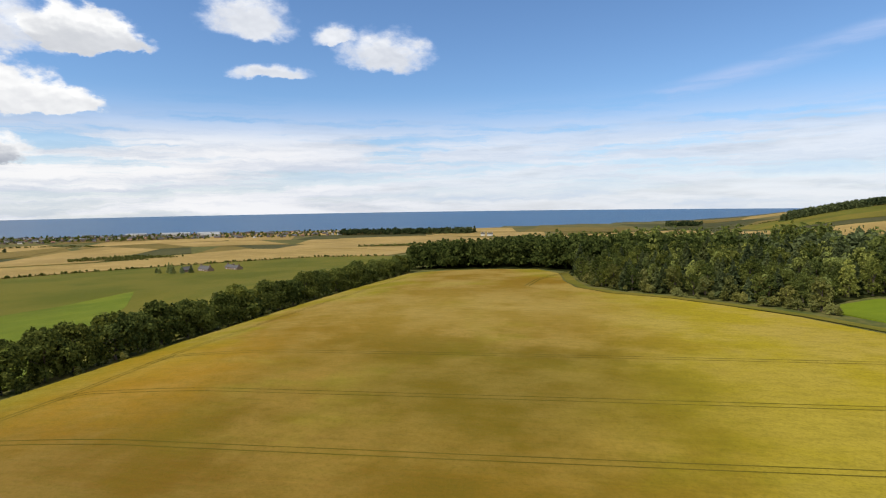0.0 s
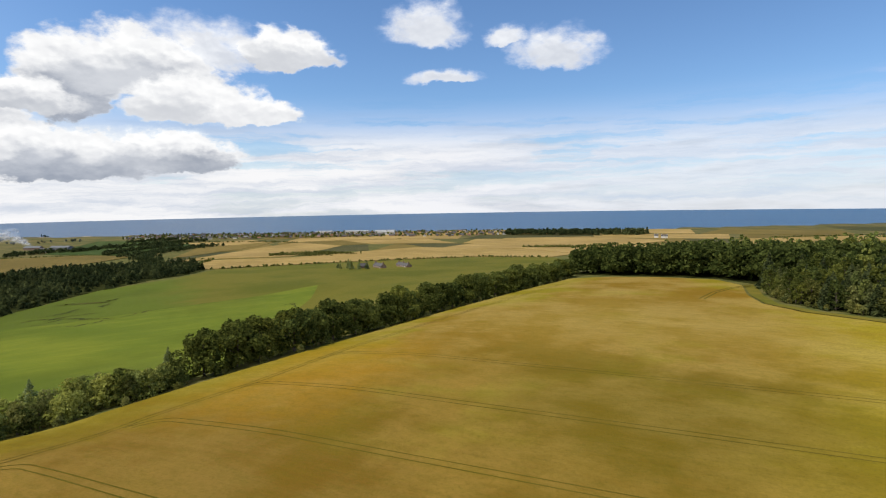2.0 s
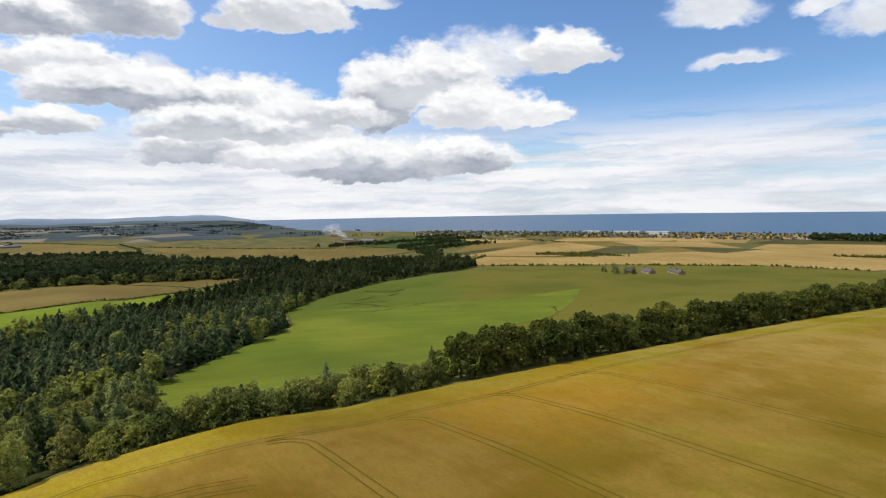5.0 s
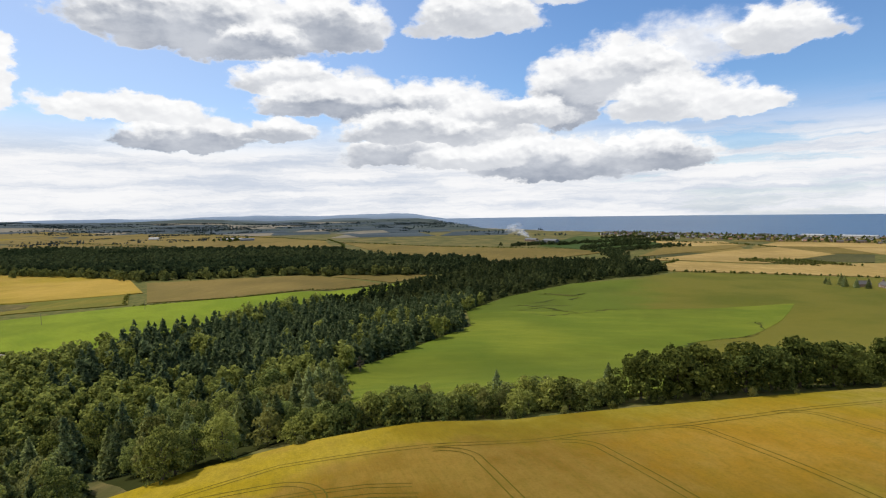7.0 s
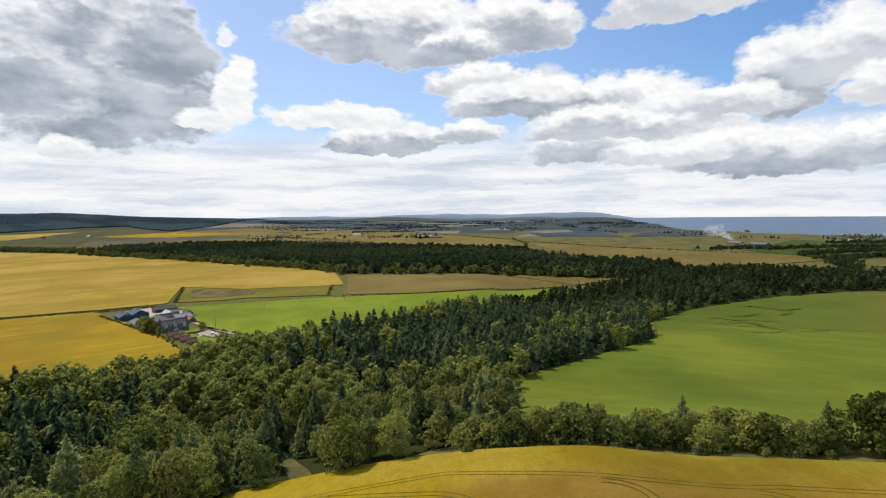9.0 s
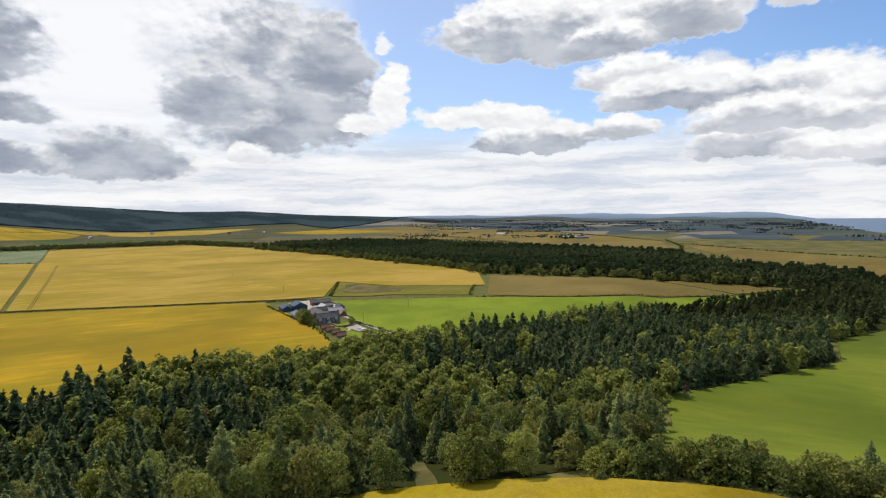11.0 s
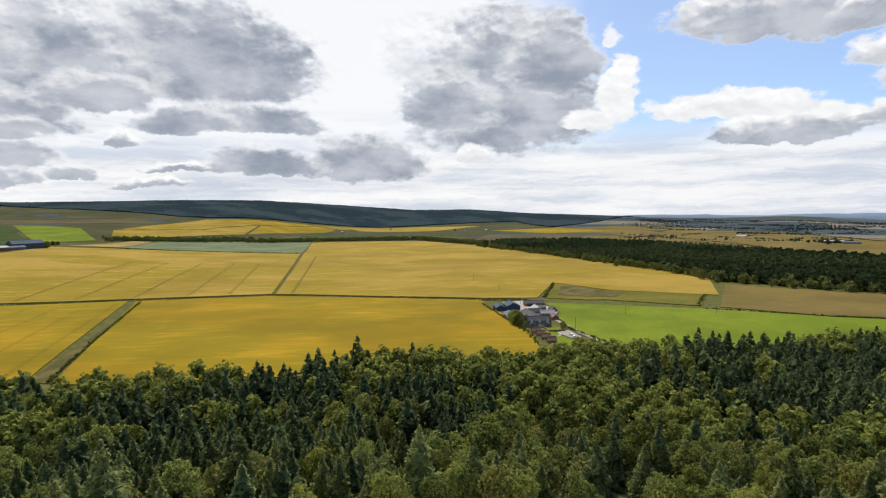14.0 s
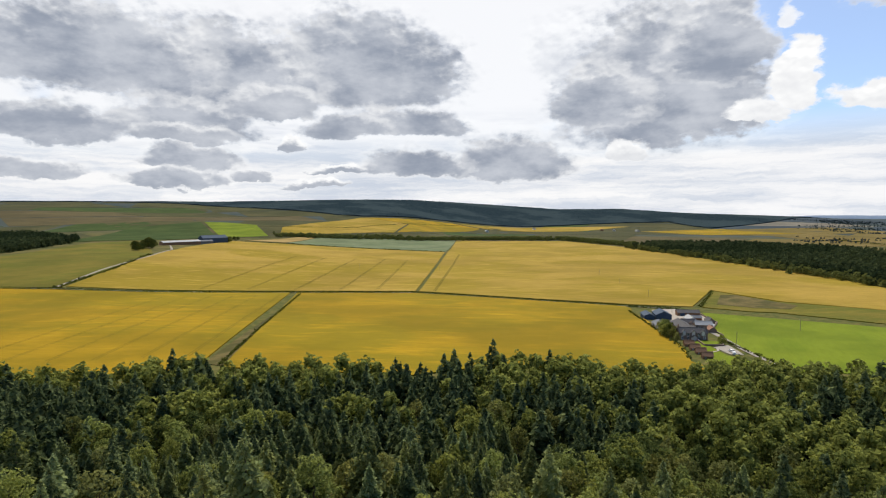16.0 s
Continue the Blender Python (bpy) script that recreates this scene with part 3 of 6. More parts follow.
def sheet(poly, cell, lift, ragged=0.0, rng=None):
    """A draped slab over a polygon of the plan, with a skirt down into the ground."""
    from_edge = []
    for (ax, ay), (bx, by) in zip(poly, poly[1:] + poly[:1]):
        n = max(1, int(math.hypot(bx - ax, by - ay) / cell))
        from_edge += [(ax + (bx - ax) * q / n, ay + (by - ay) * q / n) for q in range(n)]
    xs, ys = [p[0] for p in poly], [p[1] for p in poly]
    gx, gy = np.meshgrid(np.arange(min(xs), max(xs), cell), np.arange(min(ys), max(ys), cell))
    gx, gy = gx.ravel(), gy.ravel()
    keep = inside(poly, gx, gy)
    edge = np.array(from_edge)
    gx, gy = gx[keep], gy[keep]
    if len(gx):
        near = np.min((gx[:, None] - edge[None, :, 0]) ** 2 + (gy[:, None] - edge[None, :, 1]) ** 2, axis=1) > (cell * 0.45) ** 2
        gx, gy = gx[near], gy[near]
    pts = [Vector(p) for p in from_edge] + [Vector((a, b)) for a, b in zip(gx, gy)]
    n = len(from_edge)
    v2, _, f2, *_ = delaunay_2d_cdt(pts, [(q, (q + 1) % n) for q in range(n)], [], 1, 1e-4)
    flat = np.array([(p.x, p.y) for p in v2])
    z = height(flat[:, 0], flat[:, 1]) + lift
    if ragged:
        z = z + rng.uniform(-ragged, ragged, len(z))
    top = np.column_stack([flat, z])
    foot = np.column_stack([flat[:n], z[:n] - lift - 1.0])
    # the skirt has a rim of its own, so that the top stays evenly lit up to its edge
    a, b = len(top), len(top) + n
    faces = [tuple(f) for f in f2] + [(a + q, b + q, b + (q + 1) % n) for q in range(n)] + [(a + q, b + (q + 1) % n, a + (q + 1) % n) for q in range(n)]
    return np.concatenate([top, top[:n], foot]), np.array(faces)


def field(label, poly, mat, cell=12.0, lift=0.7, category="field", name="crop_field"):
    v, f = sheet(poly, cell, lift)
    return thing(name, mesh_of(name, v, f, mat, True), label, category, "structure")


def ribbon(line, width, lift):
    """A strip that follows a line over the ground."""
    p = []
    for (ax, ay), (bx, by) in zip(line, line[1:]):
        n = max(1, int(math.hypot(bx - ax, by - ay) / 5.0))
        p += [(ax + (bx - ax) * q / n, ay + (by - ay) * q / n) for q in range(n)]
    p = np.array(p + [line[-1]])
    d = np.gradient(p, axis=0)
    d /= np.linalg.norm(d, axis=1, keepdims=True)
    s = np.column_stack([-d[:, 1], d[:, 0]]) * width / 2
    a, b = p + s, p - s
    v = np.concatenate([np.column_stack([a, height(a[:, 0], a[:, 1]) + lift]), np.column_stack([b, height(b[:, 0], b[:, 1]) + lift])])
    n = len(p)
    q = np.arange(n - 1)
    return v, np.column_stack([q, q + n, q + n + 1, q + 1])


def shifted(line, off):
    p = np.array(line, float)
    d = np.gradient(p, axis=0)
    d /= np.linalg.norm(d, axis=1, keepdims=True)
    return [tuple(q) for q in p + np.column_stack([-d[:, 1], d[:, 0]]) * off]


def wheelings(line, lift=0.73, gauge=1.9, width=0.3):
    """A pair of sprayer wheel tracks pressed into the crop."""
    made = [ribbon(shifted(line, o), width, lift) for o in (-gauge / 2, gauge / 2)]
    v = np.concatenate([m[0] for m in made])
    f = np.concatenate([made[0][1], made[1][1] + len(made[0][0])])
    return thing("tramline", mesh_of("tramline", v, f, TRODDEN, True), "pair of dark sprayer wheel tracks pressed through standing crop", "tramline", "structure", "tramlines")


# ---- fields ----
WEST_EDGE = [(-117, -48), (-127, -28), (-135, -6), (-139, 20), (-137, 42), (-134, 66), (-129, 95), (-124, 125), (-116, 175), (-107, 240), (-100, 300), (-93, 352)]
HOME = WEST_EDGE + [(-45, 349), (-10, 337), (3, 314), (5, 282), (10, 260), (23, 245), (45, 235), (63, 221), (80, 205), (93, 186), (118, 148), (150, 95), (175, 30), (170, -60), (90, -110), (-40, -90)]
field("ripening ochre and green barley on a rounded hilltop", HOME, BARLEY, 6.0)


def rounded(cx, cy, r, a0, a1, n=7):
    return [(cx + r * math.cos(radians(a0 + (a1 - a0) * q / n)), cy + r * math.sin(radians(a0 + (a1 - a0) * q / n))) for q in range(n + 1)]


for y in (53, 80, 107, 138):
    x0 = np.interp(y, (50, 140, 250), (-113, -107, -92))
    wheelings([(x0 + 60 * s, y + 2.2 * s + 2.0 * s * s * 0.3) for s in (3.4, 2.8, 2.2, 1.6, 1.0, 0.5, 0.13)] + rounded(x0 + 8, y - 7.5, 8, 92, 178))
wheelings([(-104, -40), (-113, -12), (-121, 15), (-118, 34), (-114, 54), (-113, 80), (-108, 107), (-106, 142), (-99, 190), (-90, 250), (-84, 310)])
wheelings([(-60, 10), (-84, 18), (-98, 22)] + rounded(-100, 12, 10, 80, 170) + [(-112, -8)])
for x in (-98, -94, -88):
    wheelings([(x, 38), (x - 3, 30), (x - 5, 18), (x - 6, 8)], gauge=1.4, width=0.25)
wheelings([(10, 322), (-2, 300), (-8, 284), (-12, 262)], width=0.7)

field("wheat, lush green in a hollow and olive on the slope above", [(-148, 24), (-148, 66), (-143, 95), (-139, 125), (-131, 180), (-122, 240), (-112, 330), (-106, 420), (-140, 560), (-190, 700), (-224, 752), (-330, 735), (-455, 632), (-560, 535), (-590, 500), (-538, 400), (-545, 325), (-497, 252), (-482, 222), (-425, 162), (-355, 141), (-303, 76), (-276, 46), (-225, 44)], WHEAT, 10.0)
field("lush green wheat filling a hollow", [(-148, 24), (-148, 66), (-143, 95), (-140, 125), (-165, 158), (-205, 188), (-213, 205), (-238, 208), (-253, 230), (-259, 241), (-258, 252), (-258, 270), (-262, 284), (-272, 304), (-290, 336), (-312, 368), (-330, 392), (-336, 364), (-346, 328), (-359, 290), (-371, 252), (-378, 226), (-385, 205), (-398, 190), (-420, 170), (-407, 158), (-356, 141), (-304, 76), (-277, 46), (-225, 44)], WHEAT_LUSH, 10.0, 0.82)


def lodged(line, width, rng):
    """A ragged dark streak where wind has laid the crop flat; also draws edge shadow."""
    p = np.array(line, float)
    s = np.linspace(0, len(p) - 1, 8 * (len(p) - 1) + 1)
    q = np.column_stack([np.interp(s, np.arange(len(p)), p[:, c]) for c in (0, 1)]) + rng.normal(size=(len(s), 2)) * 0.9
    d = np.gradient(q, axis=0)
    d /= np.maximum(np.linalg.norm(d, axis=1, keepdims=True), 1e-6)
    w = width * rng.uniform(0.1, 1.0, len(s)) * np.sin(np.pi * np.clip(s / (len(p) - 1), 0.02, 0.98))
    side = np.column_stack([-d[:, 1], d[:, 0]]) * w[:, None] / 2
    a, b = q + side, q - side
    v = np.concatenate([np.column_stack([e, height(e[:, 0], e[:, 1]) + 0.9]) for e in (a, b)])
    n, k = len(q), np.arange(len(q) - 1)
    return thing("lodged_crop", mesh_of("lodged_crop", v, np.column_stack([k, k + n, k + n + 1, k + 1]), LODGED, True), "ragged dark streak of wind-laid wheat and painted edge shade", "crop", "structure", "lodged streaks")


wind = np.random.default_rng(3)
for line, width in (([(-238, 208), (-242, 214), (-253, 230), (-259, 241)], 2.6), ([(-259, 241), (-258, 252), (-258, 270), (-259, 280), (-265, 292)], 1.6), ([(-265, 292), (-281, 309), (-290, 316), (-289, 304)], 1.8), ([(-212, 189), (-211, 197), (-213, 208), (-220, 216)], 1.4), ([(-244, 246), (-248, 256), (-246, 268)], 1.6), ([(-236, 238), (-240, 250), (-238, 262)], 1.4),
                    ([(-479, 250), (-474, 262), (-458, 272), (-449, 277)], 6.0), ([(-470, 256), (-460, 266), (-446, 274)], 4.0), ([(-464, 296), (-458, 284), (-452, 276)], 3.0), ([(-417, 196), (-421, 208), (-408, 213), (-411, 229)], 3.0), ([(-398, 194), (-400, 218), (-380, 222), (-361, 229)], 3.4), ([(-361, 229), (-368, 247), (-369, 264)], 2.0), ([(-380, 195), (-362, 203), (-366, 223), (-359, 230)], 2.4), ([(-430, 210), (-426, 222), (-430, 236), (-440, 250)], 2.6), ([(-404, 204), (-412, 218), (-404, 232), (-396, 246)], 2.0), ([(-424, 256), (-434, 262), (-440, 276)], 2.6)):
    lodged(line, width * 1.5, wind)
# dark line painting the shadow of the crop step at the hollow's rim
for edge in ([(-378, 226), (-372, 250), (-359, 287), (-338, 339)], [(-398, 190), (-385, 205), (-378, 226)]):
    lodged(edge, 1.6, wind)

field("golden barley in front of the farm", [(-283, -606), (-388, -513), (-437, -400), (-483, -302), (-474, -288), (-458, -277), (-424, -238), (-388, -203), (-352, -166), (-326, -147), (-322, -132), (-278, -148), (-238, -206), (-186, -220), (-124, -285), (-112, -296)], BARLEY_GOLD, 14.0)
field("golden barley beside the grass lane", [(110, -935), (-4, -846), (-56, -806), (-150, -720), (-277, -613), (-108, -318), (-76, -302), (-2, -345), (90, -365)], BARLEY_GOLD, 16.0)
field("rough grassy strip along the lane between two barley fields", [(-292, -604), (-284, -588), (-114, -300), (-106, -312)], ROUGH_GRASS, 8.0, 0.4)
field("wide pale barley field beyond the farm road", [(-400, -525), (-450, -406), (-500, -303), (-532, -262), (-672, -318), (-640, -228), (-662, -135), (-668, -120), (-820, -165), (-945, -278), (-1080, -485), (-1310, -880), (-1438, -1202), (-1205, -1475), (-833, -1036)], BARLEY_PALE, 24.0, 0.9)
field("narrow strip of ripe barley", [(-537, -255), (-668, -313), (-636, -229), (-662, -132), (-571, -113), (-560, -200), (-546, -216)], WHEAT_OLIVE, 14.0)
field("rough weedy patch in a field corner", [(-566, -256), (-640, -290), (-652, -278), (-634, -236), (-622, -206), (-590, -200), (-572, -222)], ROUGH_GRASS, 8.0, 0.85)
field("ripe barley rising to the wood", [(-574, -98), (-772, -136), (-775, 74), (-664, 142), (-614, 60), (-574, -20)], STUBBLE_DEEP, 18.0)
field("small ripe barley field by the wood", [(-764, 88), (-790, 118), (-742, 228), (-680, 152)], STUBBLE_DEEP, 18.0)
field("bright green pasture behind the farm", [(-506, -238), (-556, -104), (-575, -10), (-612, 72), (-664, 146), (-690, 196), (-660, 180), (-612, 128), (-530, 66), (-440, -10), (-375, -85), (-340, -112), (-356, -112), (-384, -146), (-408, -172), (-424, -190), (-460, -206)], GRASS, 14.0, 0.3)
field("golden barley with clear tramlines on the slope", [(-70, -822), (-158, -735), (-291, -622), (-396, -528), (-827, -1040), (-600, -1465), (-500, -1578), (-315, -1310), (-236, -1160)], BARLEY_PALE, 26.0, 0.9)
for s in (0.3, 0.46, 0.62, 0.77, 0.89):
    wheelings([(-110 - 285 * s - 0.62 * q, -775 + 238 * s - 0.785 * q) for q in (8, 60, 120, 200, 280, 360, 430)], 1.05, 2.2, 0.7)
for o in (14, 40, 66, 92, 118, 144):
    wheelings([(-112 + 0.86 * o - 0.51 * q, -322 - 0.51 * o - 0.86 * q) for q in (6, 60, 130, 200, 270, 318)], 0.74, 2.0, 0.4)
for s in (0.06,):
    wheelings([(-404 - 128 * s, -526 + 250 * s), (-600 - 100 * s, -760 + 480 * s), (-800 - 80 * s, -1000 + 720 * s)], 1.0, 2.2, 1.0)
field("blue-green leafy field crop", [(-630, -1520), (-835, -1048), (-1215, -1490), (-800, -1685)], BRASSICA, 30.0, 0.9)
field("pale bare field beside the steading", [(-546, -1632), (-625, -1530), (-790, -1685), (-751, -1720), (-640, -1660)], STUBBLE, 30.0, 0.9)
field("shaded olive pasture", [(-5, -850), (-62, -818), (-222, -1135), (-240, -1250), (-251, -1600), (-149, -1563), (4, -1276), (120, -1100)], WHEAT_OLIVE, 30.0, 0.9)
field("dark green sloping pasture", [(-98, -1657), (-335, -2209), (-590, -2300), (-510, -1750), (-321, -1638)], MEADOW_DARK, 40.0, 1.0)
field("sunlit bright green pasture", [(-520, -1752), (-670, -1780), (-740, -2100), (-668, -2233), (-605, -2300)], GRASS, 40.0, 1.0)
field("yellow hillside barley below the forest", [(-716, -1799), (-802, -1997), (-1296, -2299), (-1385, -2053), (-1117, -1730)], BARLEY_PALE, 40.0, 1.0)
field("yellow hillside barley below the forest", [(-1397, -2053), (-1306, -2293), (-1699, -2143), (-1771, -2011), (-1660, -1935), (-1135, -1735)], BARLEY_GOLD, 40.0, 1.0)
field("golden field beyond the river trees", [(-1800, -2010), (-1730, -2140), (-2200, -1980), (-2500, -1700), (-2100, -1700)], BARLEY_PALE, 40.0, 1.0)
field("golden field on a far rise", [(-2150, -1100), (-2300, -1500), (-2700, -1330), (-2500, -900)], BARLEY_GOLD, 40.0, 1.0)
field("tan field on a far rise", [(-2480, -880), (-2690, -1300), (-3050, -1000), (-2800, -650)], STUBBLE_DEEP, 40.0, 1.0)
field("wide stubble field beyond the wood", [(-2087, -666), (-1500, -200), (-1310, 150), (-1691, 162), (-2474, -266), (-2664, -773)], STUBBLE_DEEP, 40.0, 1.0)
field("tan stubble field beyond the wood", [(-1574, 199), (-1180, 225), (-816, 321), (-949, 627), (-1057, 615), (-1283, 381)], STUBBLE_DEEP, 36.0, 1.0)
field("cut tan field above the pasture", [(-640, 495), (-600, 512), (-470, 640), (-340, 745), (-230, 764), (-218, 850), (-330, 930), (-524, 900), (-626, 674), (-749, 622)], STUBBLE, 26.0, 0.8)
field("bleached stubble on the coastal slope", [(-476, 896), (-490, 1250), (-320, 1350), (-123, 1255), (-235, 1040), (-225, 860), (-335, 938)], STUBBLE, 30.0, 0.9)
field("tan stubble near the town", [(-786, 580), (-876, 869), (-882, 973), (-700, 900), (-640, 690), (-760, 640)], STUBBLE, 30.0, 0.9)
field("tan stubble near the town", [(-843, 624), (-907, 880), (-982, 1010), (-1000, 800)], STUBBLE_DEEP, 30.0, 0.9)
field("pale stubble behind the hilltop wood", [(-100, 900), (20, 1350), (330, 1560), (385, 1420), (415, 1180), (300, 900)], STUBBLE, 36.0, 0.9)
field("bright green pasture beside the hilltop wood", [(97, 215), (106, 200), (150, 170), (240, 150), (260, 215), (170, 246), (124, 246), (105, 232)], GRASS, 10.0, 0.4)
field("green pasture on a hill shoulder", [(430, 1180), (400, 1420), (470, 1480), (900, 1180), (760, 950)], WHEAT_OLIVE, 30.0, 0.9)


# patchwork of far fields, in rows that curve round the hill
patch = np.random.default_rng(17)
TAN, OLIVE, DEEP = (HILL_TAN, "tan stubble field far off"), (HILL_OLIVE, "dull olive field far off"), (MEADOW_DARK, "dark green pasture far off")
PLAIN, STRIP = (PLAIN_DARK, "dark field on the far plain, tinted with haze"), (PLAIN_TAN, "pale tan field on the far plain, tinted with haze")
r0 = 1850.0
while r0 < 3900:
    r1 = r0 + patch.uniform(220, 420) * (r0 / 2200) * (1.0 if r0 < 2400 else 0.6)
    a0 = 60.0 + patch.uniform(0, 3)
    while a0 < 181:
        a1 = a0 + patch.uniform(3.0, 8.0) * (1.0 if a0 < 104 else 1.8)
        skew = patch.uniform(-3, 3)
        corners = [(a0 + skew, r1 - 14), (a1 - 0.3 + skew, r1 - 14), (a1 - 0.3, r0), (a0, r0)]
        poly = [(-math.sin(radians(a)) * r, math.cos(radians(a)) * r) for a, r in corners]
        plain_side = a0 < 113
        if min(float(height(x, y)) for x, y in poly) > SEA + 2.0 and patch.uniform() < (0.72 if plain_side else 1.0):
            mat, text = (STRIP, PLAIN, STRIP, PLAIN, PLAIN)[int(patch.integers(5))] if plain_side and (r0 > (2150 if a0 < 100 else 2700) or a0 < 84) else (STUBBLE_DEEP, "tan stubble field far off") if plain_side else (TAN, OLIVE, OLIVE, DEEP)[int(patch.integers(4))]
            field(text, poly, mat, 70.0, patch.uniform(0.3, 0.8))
        a0 = a1
    r0 = r1


for r0, r1 in ((1000, 1150), (1165, 1330), (1345, 1500), (1515, 1720), (1735, 1960), (1975, 2240), (2255, 2550)):
    a0 = -38.0 + patch.uniform(0, 4)
    while a0 < 46:
        a1 = a0 + patch.uniform(6, 13)
        skew = patch.uniform(-3, 3)
        poly = [(-math.sin(radians(a)) * r, math.cos(radians(a)) * r) for a, r in ((a0 + skew, r1), (a1 - 0.5 + skew, r1), (a1 - 0.5, r0), (a0, r0))]
        if min(float(height(x, y)) for x, y in poly) > SEA + 2.0:
            mat, text = ((STUBBLE, "pale stubble field on the coastal plain"), (STUBBLE_DEEP, "tan stubble field on the coastal plain"), (STUBBLE, "pale stubble field on the coastal plain"), (HILL_OLIVE, "olive field on the coastal plain"))[int(patch.integers(4))]
            field(text, poly, mat, 50.0, patch.uniform(0.3, 0.7))
        a0 = a1


def far_ridge(radius, a0, a1, top, rough, mat, seed):
    """A long low skyline of hills, far behind everything."""
    rng = np.random.default_rng(seed)
    a = np.arange(a0, a1, 0.25)
    fade = step(a0, a0 + 6, a) * step(a1, a1 - 6, a)
    z = -54 + (top + 54) * fade * (0.92 + 0.08 * np.sin(a * 0.45 + seed)) + rough * np.interp(a, np.arange(a0, a1 + 2, 1.2), rng.uniform(-1, 1, len(np.arange(a0, a1 + 2, 1.2)))) * fade
    s, c = np.sin(np.radians(a)), np.cos(np.radians(a))
    rings = [np.column_stack([-s * r, c * r, np.full(len(a), -54.0) + (z + 54 + lift) * share]) for r, share, lift in ((radius, 0.0, 0), (radius + 40, 0.55, 0), (radius + 90, 1.0, 0), (radius + 130, 1.0, -1))]
    n, q = len(a), np.arange(len(a) - 1)
    f = np.concatenate([np.column_stack([q + n * r, q + 1 + n * r, q + 1 + n * (r + 1), q + n * (r + 1)]) for r in range(3)])
    return thing("backdrop", mesh_of("backdrop", np.concatenate(rings), f, mat, True), "low hills in painted blue haze along the far horizon", "hills", "structure")


far_ridge(4740, 71, 136, 9.0, 4.0, HAZE_HILLS, 4)
far_ridge(4500, 76, 112, -22.0, 4.0, HAZE_HILLS_NEAR, 9)


# ---- roads, tracks and yards ----
ROAD = [(60, -930), (-5, -852), (-58, -812), (-152, -725), (-286, -613), (-392, -520), (-442, -402), (-490, -300), (-512, -262)]


def way(name, label, line, width, mat, lift, category):
    v, f = ribbon(line, width, lift)
    return thing(name, mesh_of(name, v, f, mat, True), label, category, "structure")


way("road", "narrow pale farm road between barley fields", ROAD, 4.2, TRACK, 0.28, "road")
way("verge", "dark rough grass bank along the farm road", shifted(ROAD, -3.6), 2.6, MEADOW_DARK, 0.9, "verge")
way("track", "pale gravel drive past the farmhouse", [(-506, -262), (-470, -232), (-434, -199), (-413, -177), (-386, -150), (-369, -130), (-353, -106), (-348, -98)], 3.6, TRACK, 0.42, "track")
way("track", "rough grey track by the big sheds", [(-58, -818), (-121, -950), (-211, -1108), (-280, -1260), (-300, -1380)], 4.0, TRACK, 1.0, "track")
way("garden_path", "pale curved garden path", [(-349, -149), (-356, -152), (-364, -151), (-372, -156)], 1.4, CONCRETE, 0.42, "path")
field("pale concrete farmyard between the sheds", [(-508, -264), (-484, -274), (-446, -236), (-428, -200), (-436, -192), (-464, -204), (-496, -236)], CONCRETE, 8.0, 0.34, "yard", "yard")
field("pale concrete parking pad by the garden", [(-372, -158), (-386, -156), (-367, -137), (-361, -142)], TRACK, 5.0, 0.36, "yard", "yard")
field("mown lawn below the farmhouse", [(-384, -176), (-396, -164), (-372, -160), (-358, -143), (-352, -118), (-330, -128), (-336, -142), (-362, -166)], GRASS, 6.0, 0.25, "lawn", "lawn")
way("field_margin", "pale uncut grass margin between barley and wood", shifted([(4, 318), (7, 283), (12, 262), (25, 248), (47, 238), (65, 224), (83, 208), (97, 189), (122, 150), (154, 97), (180, 30)], 2.0), 5.0, WHEAT_OLIVE, 0.35, "verge")
way("dirt_path", "rough pale grass path leaving the barley into the wood", [(-116, -11), (-128, -17), (-140, -22), (-152, -28), (-166, -34)], 5.0, ROUGH_GRASS, 0.4, "path")
field("pale sandy beach along the coast", [(-2250, 885), (-1835, 1000), (-1560, 1225), (-1280, 1370), (-1310, 1400), (-1600, 1290), (-1900, 1080), (-2290, 960)], SAND, 40.0, 0.6, "beach", "beach")
# ---- trees ----
def quads(pos, normal, size, rng, longer=1.0):
    """Small leaf-spray quads at places, facing about along the normals."""
    n = len(pos)
    normal = normal / np.maximum(np.linalg.norm(normal, axis=1, keepdims=True), 1e-6)
    t = np.cross(normal, rng.normal(size=(n, 3)))
    t /= np.maximum(np.linalg.norm(t, axis=1, keepdims=True), 1e-6)
    b = np.cross(normal, t)
    s = (np.asarray(size) * np.ones(n))[:, None] * 0.5
    bend = normal * s * 0.35
    v = np.stack([pos - t * s * longer - bend, pos - b * s * 0.8 + bend, pos + t * s * longer - bend, pos + b * s * 0.8 + bend], 1).reshape(-1, 3)
    return v, np.arange(4 * n).reshape(-1, 4)


def tube(points, radii, sides=6):
    """A tapered limb as quads."""
    points = np.array(points, float)
    ring = np.arange(sides) / sides * 2 * np.pi
    v = []
    for q, (p, r) in enumerate(zip(points, radii)):
        d = points[min(q + 1, len(points) - 1)] - points[max(q - 1, 0)]
        d = d / max(float(np.linalg.norm(d)), 1e-6)
        a = np.cross(d, (0.31, 0.95, 0.1))
        a /= np.linalg.norm(a)
        b = np.cross(d, a)
        v.append(p + r * (np.cos(ring)[:, None] * a + np.sin(ring)[:, None] * b))
    n = len(points)
    i, j = np.meshgrid(np.arange(n - 1), np.arange(sides), indexing="ij")
    a, b = i * sides + j, i * sides + (j + 1) % sides
    return np.concatenate(v), np.stack([a, b, b + sides, a + sides], -1).reshape(-1, 4)


